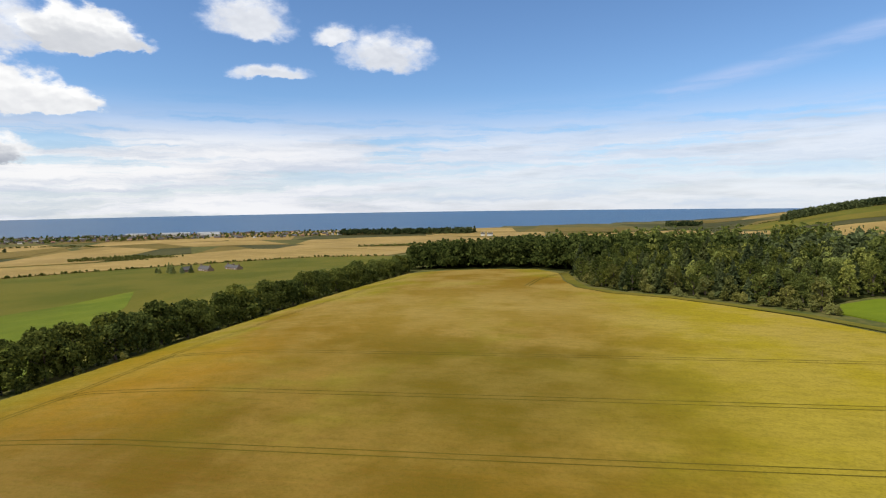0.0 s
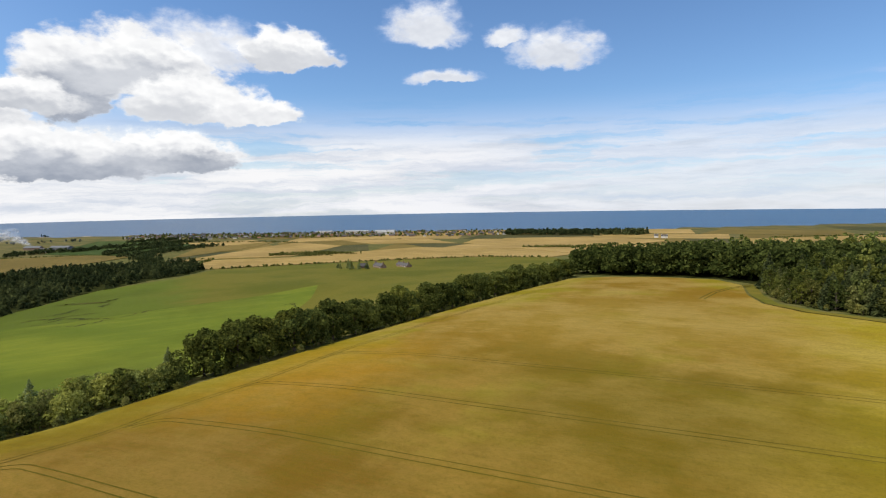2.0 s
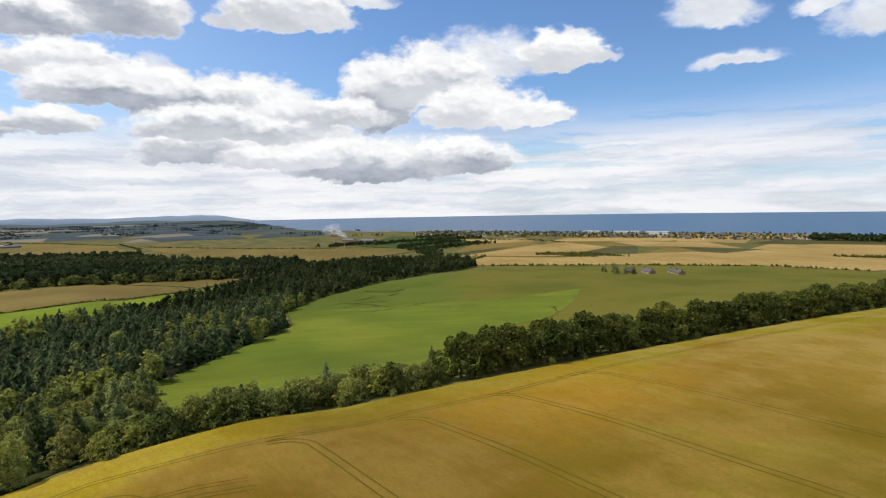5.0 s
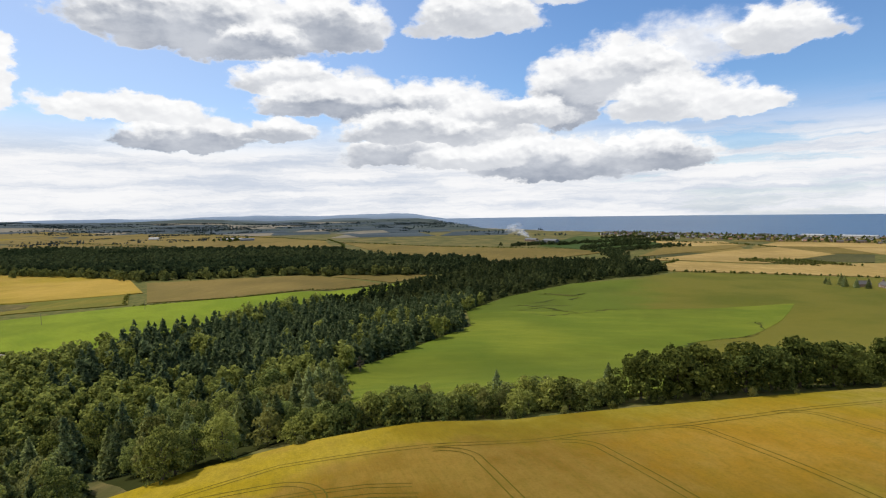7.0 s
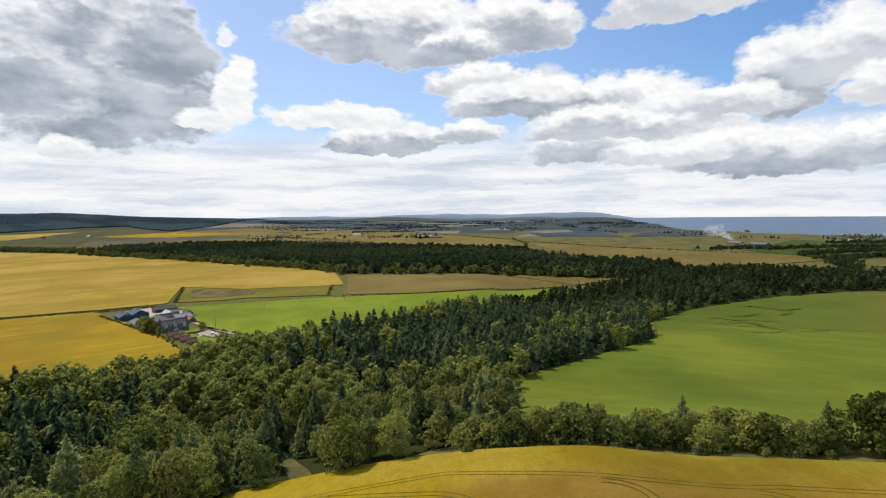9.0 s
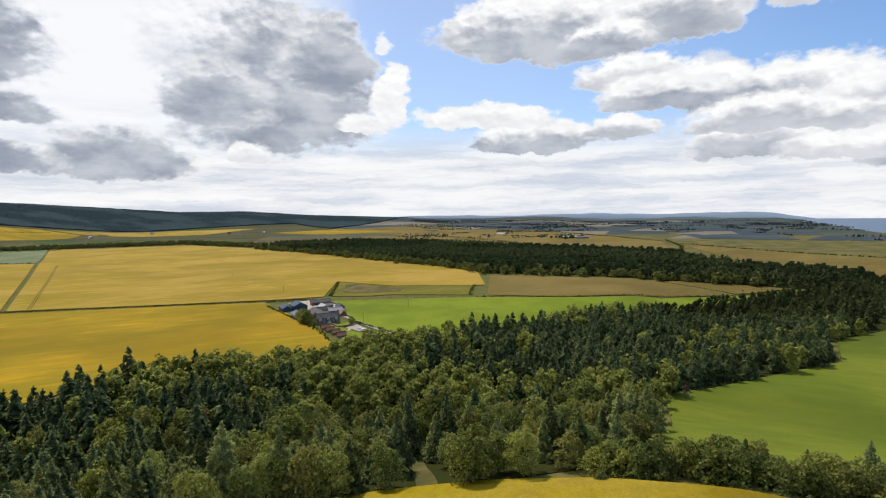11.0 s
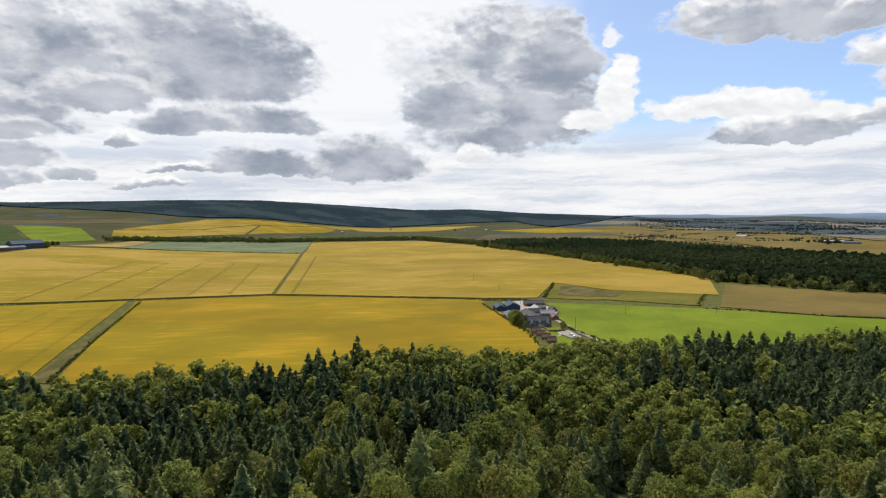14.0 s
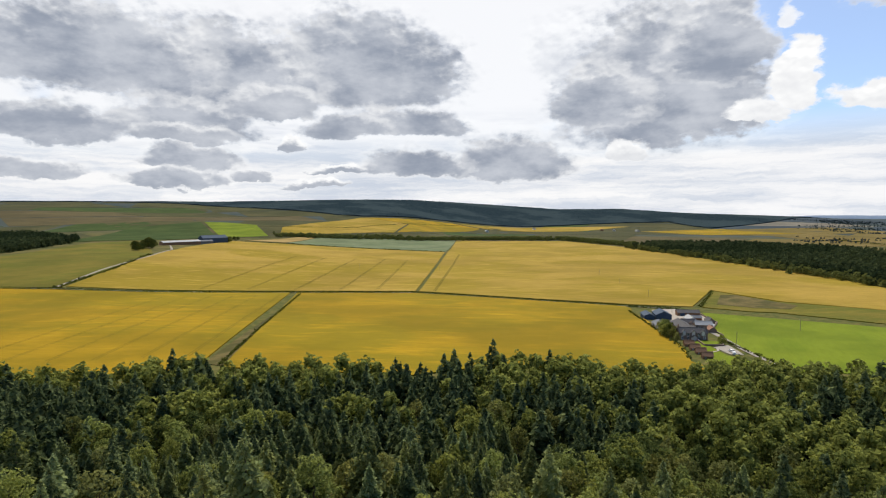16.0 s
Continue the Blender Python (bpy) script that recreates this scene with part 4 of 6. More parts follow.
def joined(bits):
    v, f, n = [], [], 0
    for a, b in bits:
        v.append(a)
        f.append(b + n)
        n += len(a)
    return np.concatenate(v), np.concatenate(f)


def broadleaf(seed, tall, wide, leaves, size, clear=0.16):
    """Trunk and crown arrays of a spreading tree; its crown is built of lobes of leaf sprays."""
    rng = np.random.default_rng(seed)
    lobes = []
    n = rng.integers(14, 19)
    for q in range(n):
        u = (q + 0.5) / n
        z = tall * (clear + 0.12 + (0.68 - clear) * u)
        belt = wide * 0.5 * (1.0 - 0.75 * abs(u - 0.4) ** 1.4 * 1.6)
        a = q * 2.4 + rng.uniform(-0.5, 0.5)
        off = belt * rng.uniform(0.35, 0.72)
        r = wide * rng.uniform(0.16, 0.26) * (1.15 - 0.3 * u)
        lobes.append((off * math.cos(a), off * math.sin(a), z, r, r * rng.uniform(0.7, 0.95)))
    lobes.append((0, 0, tall * 0.62, wide * 0.3, tall * 0.24))
    lobes.append((rng.uniform(-0.1, 0.1) * wide, rng.uniform(-0.1, 0.1) * wide, tall * 0.88, wide * 0.17, tall * 0.11))
    # each lobe carries knots of leaves, with dark gaps between them
    L = np.array(lobes)
    knots = 11 if leaves > 500 else 5 if leaves > 100 else 1
    e = rng.normal(size=(len(L), knots, 3))
    e /= np.linalg.norm(e, axis=2, keepdims=True)
    e[:, :, 2] = np.where(e[:, :, 2] < -0.3, -e[:, :, 2], e[:, :, 2])
    girth = np.column_stack([L[:, 3], L[:, 3], L[:, 4]])
    share = 0.42 if knots > 5 else 0.5 if knots > 1 else 1.0
    K = (L[:, None, :3] + e * girth[:, None] * (1.0 - share * 0.8) * (1.0 if knots > 1 else 0.0)).reshape(-1, 3)
    R = np.repeat(L[:, 3], knots) * share * rng.uniform(0.75, 1.2, len(K))
    pick = rng.choice(len(K), leaves, p=R ** 2 / (R ** 2).sum())
    d = rng.normal(size=(leaves, 3))
    d /= np.linalg.norm(d, axis=1, keepdims=True)
    out = (e.reshape(-1, 3))[pick]
    d = np.where(((d * out).sum(1) < -0.3)[:, None], -d, d)
    d[:, 2] = np.where(d[:, 2] < -0.45, -d[:, 2], d[:, 2])
    pos = K[pick] + d * (R[pick] * rng.uniform(0.6, 1.1, leaves))[:, None]
    crown = quads(pos, d + out * 0.4 + rng.normal(size=d.shape) * 0.42, size * rng.uniform(0.6, 1.3, leaves), rng)
    base = tall * 0.035
    bits = [tube([(0, 0, -0.6), (0, 0, tall * max(clear, 0.1)), (0.1, 0.05, tall * 0.45), (0.0, 0.1, tall * 0.7)], [base, base * 0.75, base * 0.5, base * 0.15], 7)]
    for x, y, z, r, _ in lobes[:-2:2]:
        bits.append(tube([(0, 0, z * 0.55), (x * 0.5, y * 0.5, z * 0.78), (x, y, z)], [base * 0.4, base * 0.26, base * 0.08], 5))
    return joined(bits), crown


def conifer(seed, tall, wide, sprays, size):
    """Trunk and crown arrays of a spruce with drooping whorls."""
    rng = np.random.default_rng(seed)
    u = rng.uniform(0, 1, sprays) ** 0.75
    level = np.floor((1 - u) * tall * 1.15) / (tall * 1.15)
    level = np.clip(level + rng.normal(size=sprays) * 0.012, 0, 0.985)
    z = tall * (0.10 + 0.9 * level)
    a = rng.uniform(0, 2 * np.pi, sprays)
    lean = 1 + 0.3 * np.sin(3 * a + seed + level * 23) + 0.16 * np.sin(7 * a + level * 41)
    reach = wide * 0.5 * (1 - level) ** 0.82 * lean
    out = rng.uniform(0.4, 1.0, sprays) ** 0.6
    pos = np.column_stack([np.cos(a) * reach * out, np.sin(a) * reach * out, z - reach * out * 0.32])
    nrm = np.column_stack([np.cos(a) * 0.55, np.sin(a) * 0.55, np.full(sprays, 0.8)]) + rng.normal(size=(sprays, 3)) * 0.42
    crown = quads(pos, nrm, size * (0.55 + 0.75 * (1 - level)) * rng.uniform(0.8, 1.2, sprays), rng, 1.25)
    n = 12 if sprays > 300 else 3
    tip = quads(np.column_stack([rng.normal(size=n) * 0.08, rng.normal(size=n) * 0.08, tall * np.linspace(0.93, 1.0, n)]), rng.normal(size=(n, 3)), 0.5 if n > 3 else 1.2, rng)
    return tube([(0, 0, -0.6), (0, 0, tall * 0.4), (0, 0, tall * 0.98)], [tall * 0.02, tall * 0.013, 0.03], 6), joined([crown, tip])


class Kind:
    """A few grown shapes of one kind of tree: meshes shared by the single trees, light copies for the joined mass."""

    def __init__(self, name, label, category, leaf, makers, light):
        self.name, self.label, self.category, self.leaf, self.light = name, label, category, leaf, light
        self.shapes = [(mesh_of("trunk", *trunk, BARK, True), mesh_of("crown", *crown, leaf)) for trunk, crown in makers]

    def plant(self, x, y, size, turn, which, group, sink=0.0):
        trunk, crown = self.shapes[which % len(self.shapes)]
        base = tagged(new(self.name), self.label, self.category, group)
        base.matrix_basis = pose(x, y, float(height(x, y)) - sink, 0, 0, turn) @ Matrix.Diagonal((size, size, size, 1))
        base.empty_display_size = 0.5
        part("trunk", trunk, base)
        part("crown", crown, base)
        return base


def mass(name, label, category, shapes, leaf, spots, rng, low=0.75, high=1.2):
    """Many trees too far off to tell apart, in one mesh."""
    spots = np.asarray(spots, float)
    z = height(spots[:, 0], spots[:, 1])
    which = rng.integers(0, len(shapes), len(spots))
    turn, size = rng.uniform(0, 2 * np.pi, len(spots)), rng.uniform(low, high, len(spots))
    allv, allf, base = [], [], 0
    for q, (v, f) in enumerate(shapes):
        s = np.where(which == q)[0]
        if not len(s):
            continue
        c, n = np.cos(turn[s]), np.sin(turn[s])
        x = (v[None, :, 0] * c[:, None] - v[None, :, 1] * n[:, None]) * size[s, None] + spots[s, 0, None]
        y = (v[None, :, 0] * n[:, None] + v[None, :, 1] * c[:, None]) * size[s, None] + spots[s, 1, None]
        zz = v[None, :, 2] * size[s, None] + z[s, None]
        allv.append(np.stack([x, y, zz], -1).reshape(-1, 3))
        allf.append((f[None] + (np.arange(len(s)) * len(v))[:, None, None] + base).reshape(-1, f.shape[1]))
        base += len(s) * len(v)
    return thing(name, mesh_of(name, np.concatenate(allv), np.concatenate(allf), leaf), label, category, "stuff")


def scatter(poly, gap, rng, jitter=0.38):
    xs, ys = [p[0] for p in poly], [p[1] for p in poly]
    gx, gy = np.meshgrid(np.arange(min(xs), max(xs), gap), np.arange(min(ys), max(ys), gap * 0.866))
    gx = gx + (np.arange(gx.shape[0]) % 2)[:, None] * gap / 2
    p = np.column_stack([gx.ravel(), gy.ravel()]) + rng.uniform(-jitter, jitter, (gx.size, 2)) * gap
    return p[inside(poly, p[:, 0], p[:, 1])]


OAK = Kind("broadleaf_tree", "full-leaved green broadleaf tree in a wood", "tree", LEAF, [broadleaf(q, t, w, 920, 1.02, -0.02) for q, t, w in ((1, 13, 12.5), (2, 14.5, 13), (3, 11.5, 12), (4, 14, 11.5), (5, 12.5, 13.5))], None)
OAK_NEAR = Kind("broadleaf_tree", "full-leaved green broadleaf tree in a wood", "tree", LEAF, [broadleaf(q, t, w, 2300, 0.6, -0.02) for q, t, w in ((6, 13, 12), (7, 14, 12.5), (8, 11.5, 11.5), (9, 12.5, 13))], None)
ASH = Kind("olive_tree_crown", "olive-green broadleaf tree with a loose crown", "tree", LEAF_OLIVE, [broadleaf(q, t, w, 680, 1.0, -0.02) for q, t, w in ((11, 12, 10), (12, 13.5, 11), (13, 11, 11))], None)
ASH.name = "ash_tree"
SPRUCE = Kind("spruce_tree", "dark green spruce with a pointed crown", "conifer", NEEDLE, [conifer(q, t, w, 640, 1.35) for q, t, w in ((21, 16.5, 9.0), (22, 14, 8.4), (23, 17.5, 9.8), (24, 15, 7.6))], None)
HEDGEROW = Kind("hedgerow_tree", "old dark green broadleaf tree in a hedgerow", "tree", LEAF_DARK, [broadleaf(q, t, w, 2300, 0.95, -0.04) for q, t, w in ((31, 12.5, 16), (32, 11.5, 14), (33, 13.5, 15))], None)
THORN = Kind("thorn_bush", "dense green hawthorn bush in a hedge", "bush", LEAF, [broadleaf(q, t, w, 1000, 0.74, -0.14) for q, t, w in ((41, 7.6, 11), (42, 6.8, 10), (43, 8.4, 9.6))], None)
SHRUB = Kind("shrub", "low scrubby bush on a field edge", "bush", LEAF_OLIVE, [broadleaf(q, t, w, 320, 0.55, 0.0) for q, t, w in ((51, 2.6, 3.4), (52, 3.2, 3.0))], None)
WOODTOP = Kind("tall_wood_tree", "tall green tree at the front of a hilltop wood", "tree", LEAF, [broadleaf(q, t, w, 800, 1.32, -0.03) for q, t, w in ((61, 19, 12), (62, 21, 12), (63, 17, 13), (64, 20, 11))], None)
WOODDARK = Kind("dark_wood_tree", "tall dark green tree, its leaf also carrying shade at the field corner", "tree", LEAF_DARK, [broadleaf(q, t, w, 1000, 1.05, -0.03) for q, t, w in ((65, 18, 12), (66, 19.5, 12.5), (67, 17, 12))], None)
FIR = Kind("spruce_tree", "very dark spruce in a hilltop wood", "conifer", NEEDLE_DARK, [conifer(q, t, w, 560, 1.7) for q, t, w in ((25, 17, 9.0), (26, 16, 8.2), (27, 18, 9.6))], None)
LIGHT_OAK = [broadleaf(q, t, w, 190, 2.05, 0.0)[1] for q, t, w in ((71, 13, 11), (72, 14.5, 12), (73, 12, 11))]
LIGHT_SPRUCE = [conifer(q, t, w, 108, 3.0)[1] for q, t, w in ((81, 16, 9.2), (82, 14.5, 8.6), (83, 17, 9.6))]
LIGHT_TALL = [broadleaf(q, t, w, 150, 2.6, 0.0)[1] for q, t, w in ((91, 20, 13), (92, 18, 13), (93, 21, 12))]
FAR_OAK = [broadleaf(q, t, w, 30, 5.6, 0.0)[1] for q, t, w in ((101, 13, 14), (102, 11, 13), (103, 14.5, 12))]
MID_OAK = [broadleaf(q, t, w, 62, 3.4, 0.0)[1] for q, t, w in ((97, 12, 11), (98, 11, 12), (99, 13, 11))]
MID_SPRUCE = [conifer(q, t, w, 48, 4.2)[1] for q, t, w in ((84, 15, 8.6), (85, 14, 8.2))]
FAR_SPRUCE = [conifer(q, t, w, 18, 7.0)[1] for q, t, w in ((111, 16, 8), (112, 14, 7))]
rng = np.random.default_rng(7)

# the hedge along the barley field
for q in range(34):
    y = 18 + q * 2.75
    x = np.interp(y, (18, 42, 66, 95, 125), (-141, -142, -139, -134, -129)) - 3.5
    for row in range(2):
        if 106 < y < 110 and row == 0:
            continue
        bush = rng.uniform() < 0.78
        (THORN if bush else ASH).plant(x - row * 7.5 + rng.uniform(-1.5, 1.5), y + rng.uniform(-1.5, 1.5), rng.uniform(0.72, 1.12) if bush else rng.uniform(0.5, 0.72), rng.uniform(0, 360), int(rng.integers(3)), "bushes of the long hedge")
for x, y, s in ((-158, 79, 0.62), (-146, 110, 0.6), (-152, 52, 0.52), (-157, 66, 0.5)):
    SPRUCE.plant(x, y, s, 40 * s, int(x) % 4, "spruces in the hedge")
for q in range(29):
    y = 116 + q * 9.3
    x = np.interp(y, (112, 125, 175, 240, 300, 352, 380), (-134, -131, -123, -114, -107, -101, -98)) - 2.2
    HEDGEROW.plant(x + rng.uniform(-2, 1), y + rng.uniform(-2, 2), rng.uniform(0.86, 1.2) * (1.22 if q < 2 else 1.06 if q < 7 else 1.0), rng.uniform(0, 360), q, "trees of the hedgerow")
    THORN.plant(x + rng.uniform(-3, 1), y + 5.6, rng.uniform(0.45, 0.7), rng.uniform(0, 360), q, "bushes of the long hedge")
for q in range(26):
    y = 20 + q * 13.5
    x = np.interp(y, (20, 42, 66, 95, 125, 175, 240, 300, 352), (-138.5, -139, -136, -131, -126, -118, -109, -102, -95))
    SHRUB.plant(x + rng.uniform(-1, 0.5), y, rng.uniform(0.5, 1.0), rng.uniform(0, 360), q, "scrub on the field edge")

# the wood in the den
DEN = [(-150, 18), (-160, 30), (-225, 40), (-272, 42), (-300, 68), (-350, 134), (-420, 155), (-480, 215), (-545, 318), (-572, 440), (-600, 494), (-712, 560), (-840, 470), (-840, 340), (-790, 272), (-745, 258), (-676, 196), (-622, 134), (-535, 62), (-450, 0), (-366, -66), (-322, -116), (-276, -134), (-232, -194), (-182, -210), (-120, -270), (-70, -292), (0, -330), (90, -345), (150, -260), (80, -170), (12, -118), (-56, -88), (-104, -58), (-122, -32), (-132, -10)]
field("leaf litter under the trees of a den, darkened as shade", DEN, SHADED_LITTER, 16.0, 0.25, "woodland floor", "woodland_floor")
spots = scatter(DEN, 8.2, rng, 0.45)
spots = spots[rng.uniform(0, 1, len(spots)) < 0.93]
near = np.hypot(spots[:, 0] + 15, spots[:, 1] - 20)
# a pale clearing where a path enters
along = np.clip(((spots[:, 0] + 118) * -48 + (spots[:, 1] + 12) * -22) / (48 ** 2 + 22 ** 2), 0, 1)
kept = np.hypot(spots[:, 0] + 118 + 48 * along, spots[:, 1] + 12 + 22 * along) > 5.5
spots, near = spots[kept], near[kept]
mix = np.array([noise.noise((x * 0.018, y * 0.018, 3.0)) for x, y in spots])
stand = inside([(-345, -70), (-372, -66), (-600, 190), (-800, 300), (-560, 320), (-410, 130), (-345, 60), (-300, -5)], spots[:, 0], spots[:, 1])
south = inside([(-180, -60), (-260, -200), (-100, -340), (160, -340), (60, -100), (-100, -80)], spots[:, 0], spots[:, 1])
rim = [(-322, -116), (-276, -134), (-232, -194), (-182, -210), (-120, -270), (-70, -292), (0, -330)]
brink = np.full(len(spots), 1e9)
for (ax, ay), (bx, by) in zip(rim, rim[1:]):
    s = np.clip(((spots[:, 0] - ax) * (bx - ax) + (spots[:, 1] - ay) * (by - ay)) / ((bx - ax) ** 2 + (by - ay) ** 2), 0, 1)
    brink = np.minimum(brink, np.hypot(spots[:, 0] - ax - s * (bx - ax), spots[:, 1] - ay - s * (by - ay)))
spruce = (mix + rng.uniform(-0.35, 0.35, len(spots)) + stand * 0.5 + south * 0.24 - 0.6 * step(52, 14, brink)) > 0.1
order = np.argsort(near + rng.uniform(-15, 15, len(spots)))
count = {True: 0, False: 0}
rest = {True: [], False: []}
for q in order:
    x, y = spots[q]
    if x > 60:
        continue
    if x < -470 and rng.uniform() < 0.45:
        continue
    kind = bool(spruce[q])
    grown = 0.93 + 0.42 * noise.noise((x * 0.045, y * 0.045, 7.0))
    if count[kind] < (230 if kind else 290):
        count[kind] += 1
        if kind:
            SPRUCE.plant(x, y, grown * rng.uniform(0.66, 1.16), rng.uniform(0, 360), int(rng.integers(4)), "spruces of the wood")
        elif rng.uniform() < 0.3:
            ASH.plant(x, y, grown * rng.uniform(0.8, 1.2), rng.uniform(0, 360), int(rng.integers(3)), "broadleaf trees of the wood")
        else:
            (OAK_NEAR if count[False] < 110 else OAK).plant(x, y, grown * rng.uniform(0.75, 1.2), rng.uniform(0, 360), int(rng.integers(5)), "broadleaf trees of the wood")
    else:
        rest[kind].append((x, y))
back = {kind: np.array([p for p in spots_ if math.hypot(*p) > 500]) for kind, spots_ in rest.items()}
rest = {kind: np.array([p for p in spots_ if math.hypot(*p) <= 500]) for kind, spots_ in rest.items()}
mass("wood_broadleaf", "mass of green broadleaf trees filling a den", "wood", LIGHT_OAK, LEAF, rest[False], rng, 0.75, 1.1)
mass("far_wood_broadleaf", "far reach of a green broadleaf wood", "wood", MID_OAK, LEAF_BACK, back[False], rng, 0.6, 0.9)
mass("far_wood_spruce", "far reach of a dark spruce wood", "wood", MID_SPRUCE, NEEDLE_DARK, back[True], rng, 0.65, 0.95)
mass("wood_spruce", "mass of dark spruces filling a den", "wood", LIGHT_SPRUCE, NEEDLE, rest[True], rng, 0.75, 1.1)

DEAD = Kind("dead_tree", "bare brown dying tree at the edge of a wood", "tree", DEAD_TWIG, [broadleaf(121, 12, 7, 420, 0.45, 0.1)], None)
DEAD.plant(-273, 54, 0.72, 20, 0, "")
OAK.plant(-197, 33, 0.95, 60, 1, "broadleaf trees of the wood")
OAK.plant(-190, 27, 0.8, 10, 4, "broadleaf trees of the wood")

# low hedges along the farm road and the grass lane
verge = []
for line, width in ((shifted(ROAD, -4.4), 0.9), (shifted(ROAD, 3.6), 0.6), ([(-282, -594), (-112, -302)], 1.2), ([(-540, -258), (-668, -314)], 2.2), ([(-570, -116), (-663, -133)], 1.5), ([(-330, -150), (-356, -170), (-460, -281)], 1.2), ([(-404, -172), (-384, -149), (-352, -104)], 0.8), ([(-556, -106), (-575, -15), (-664, 144), (-742, 228)], 1.0)):
    for (ax, ay), (bx, by) in zip(line, line[1:]):
        n = int(math.hypot(bx - ax, by - ay) / 0.7)
        s = rng.uniform(0, 1, n)
        verge.append(np.column_stack([ax + (bx - ax) * s, ay + (by - ay) * s]) + rng.normal(size=(n, 2)) * width * 0.6)
TUFT = [broadleaf(q, 13, 14, 8, 9.0, 0.0)[1] for q in (131, 132, 133)]
mass("verge_scrub", "low dark scrub and dry grass along lanes and fences", "hedge", TUFT, LEAF_DARK, np.concatenate(verge), rng, 0.05, 0.125)

# the hilltop wood beyond the barley
TOP = [(-104, 395), (-60, 366), (-8, 348), (11, 322), (13, 290), (20, 268), (34, 256), (54, 247), (72, 235), (88, 224), (98, 226), (110, 240), (128, 254), (200, 252), (300, 230), (420, 320), (420, 480), (240, 600), (60, 580), (-60, 500), (-110, 430)]
field("leaf litter under a hilltop wood, darkened as shade", TOP, SHADED_LITTER, 20.0, 0.25, "woodland floor", "woodland_floor")
spots = scatter(TOP, 7.0, rng)
order = np.argsort(np.hypot(spots[:, 0], spots[:, 1] - 20))
rim = [(13, 290), (20, 268), (34, 256), (54, 247), (72, 235), (88, 224), (110, 240), (200, 252)]
for q in order[:200]:
    x, y = spots[q]
    edge = min(math.hypot(x - a, y - b) for a, b in rim)
    low = 0.66 + 0.34 * min(1.0, max(0.0, edge - 6) / 34)
    if rng.uniform() < 0.34 and x > 14:
        FIR.plant(x, y, low * rng.uniform(0.85, 1.2), rng.uniform(0, 360), int(rng.integers(3)), "spruces of the hilltop wood")
    else:
        # the dark-leaved kind west of x 40 paints the shade on that side
        (WOODDARK if x < 40 or rng.uniform() < 0.55 else WOODTOP).plant(x, y, low * rng.uniform(0.75, 1.08), rng.uniform(0, 360), int(rng.integers(4)), "trees of the hilltop wood")
mix = np.array([noise.noise((x * 0.02, y * 0.02, 9.0)) + (x - 60) * 0.002 for x, y in spots])
tail = order[200:]
inward = spots[tail, 0] * 0.55 + spots[tail, 1] * 0.83
front = (inward < 330) | (spots[tail, 0] < -10) & (inward < 380)
close, deep = tail[front], tail[~front & (rng.uniform(0, 1, len(tail)) < 0.2)]
mass("hilltop_broadleaf", "canopy of a dark hilltop wood", "wood", LIGHT_TALL, LEAF_DARK, spots[close[mix[close] < 0.08]], rng, 0.8, 1.05)
mass("hilltop_spruce", "spruces standing in a hilltop wood", "wood", LIGHT_SPRUCE, NEEDLE_DARK, spots[close[mix[close] >= 0.08]], rng, 1.0, 1.2)
mass("deep_hilltop_broadleaf", "back of a dark hilltop wood", "wood", LIGHT_TALL, LEAF_DARK, spots[deep[mix[deep] < 0.08]], rng, 0.95, 1.15)
mass("deep_hilltop_spruce", "spruces at the back of a hilltop wood", "wood", MID_SPRUCE, NEEDLE_DARK, spots[deep[mix[deep] >= 0.08]], rng, 1.0, 1.25)
for q in range(40):
    s = q / 39
    x, y = np.interp(s, (0, 0.2, 0.45, 0.75, 1), (11, 20, 50, 76, 94)) + 3, np.interp(s, (0, 0.2, 0.45, 0.75, 1), (290, 265, 247, 230, 214)) + 1
    if q % 4 == 0:
        ASH.plant(x + rng.uniform(0, 4), y + rng.uniform(0, 4), rng.uniform(0.7, 1.1), q * 37, q, "scrub trees at the wood's edge")
    else:
        SHRUB.plant(x - 3 + rng.uniform(-1, 2), y - 3 + rng.uniform(-1, 2), rng.uniform(0.6, 1.5), q * 50, q, "scrub on the wood's edge")

# far woods, shelter belts and hedges
FAR_WOODS = [
    [(-1304, -870), (-1070, -462), (-939, -263), (-815, -150), (-797, -46), (-790, 72), (-752, 172), (-738, 262), (-800, 300), (-860, 350), (-905, 310), (-960, 235), (-1093, 160), (-1230, 150), (-1309, -1), (-1359, -138), (-1452, -295), (-1560, -480), (-1600, -760), (-1480, -900)],
    [(-541, 1370), (-209, 1440), (-205, 1500), (-540, 1430)],
    [(6, -1377), (-131, -1625), (-150, -1729), (-60, -2100), (200, -2100), (200, -1450)],
    [(330, 1750), (420, 1730), (420, 1790), (330, 1800)],
    [(500, 1390), (640, 1360), (900, 1210), (1200, 1300), (1100, 1700), (600, 1600)],
]
far = np.concatenate([scatter(p, 13.2, rng) for p in FAR_WOODS])
fir = np.array([noise.noise((x * 0.004, y * 0.004, 5.0)) for x, y in far]) > 0.06
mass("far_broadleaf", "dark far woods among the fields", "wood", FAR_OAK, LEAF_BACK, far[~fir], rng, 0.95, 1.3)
mass("far_spruce", "dark far conifer plantations among the fields", "wood", FAR_SPRUCE, NEEDLE_DARK, far[fir], rng, 0.95, 1.2)

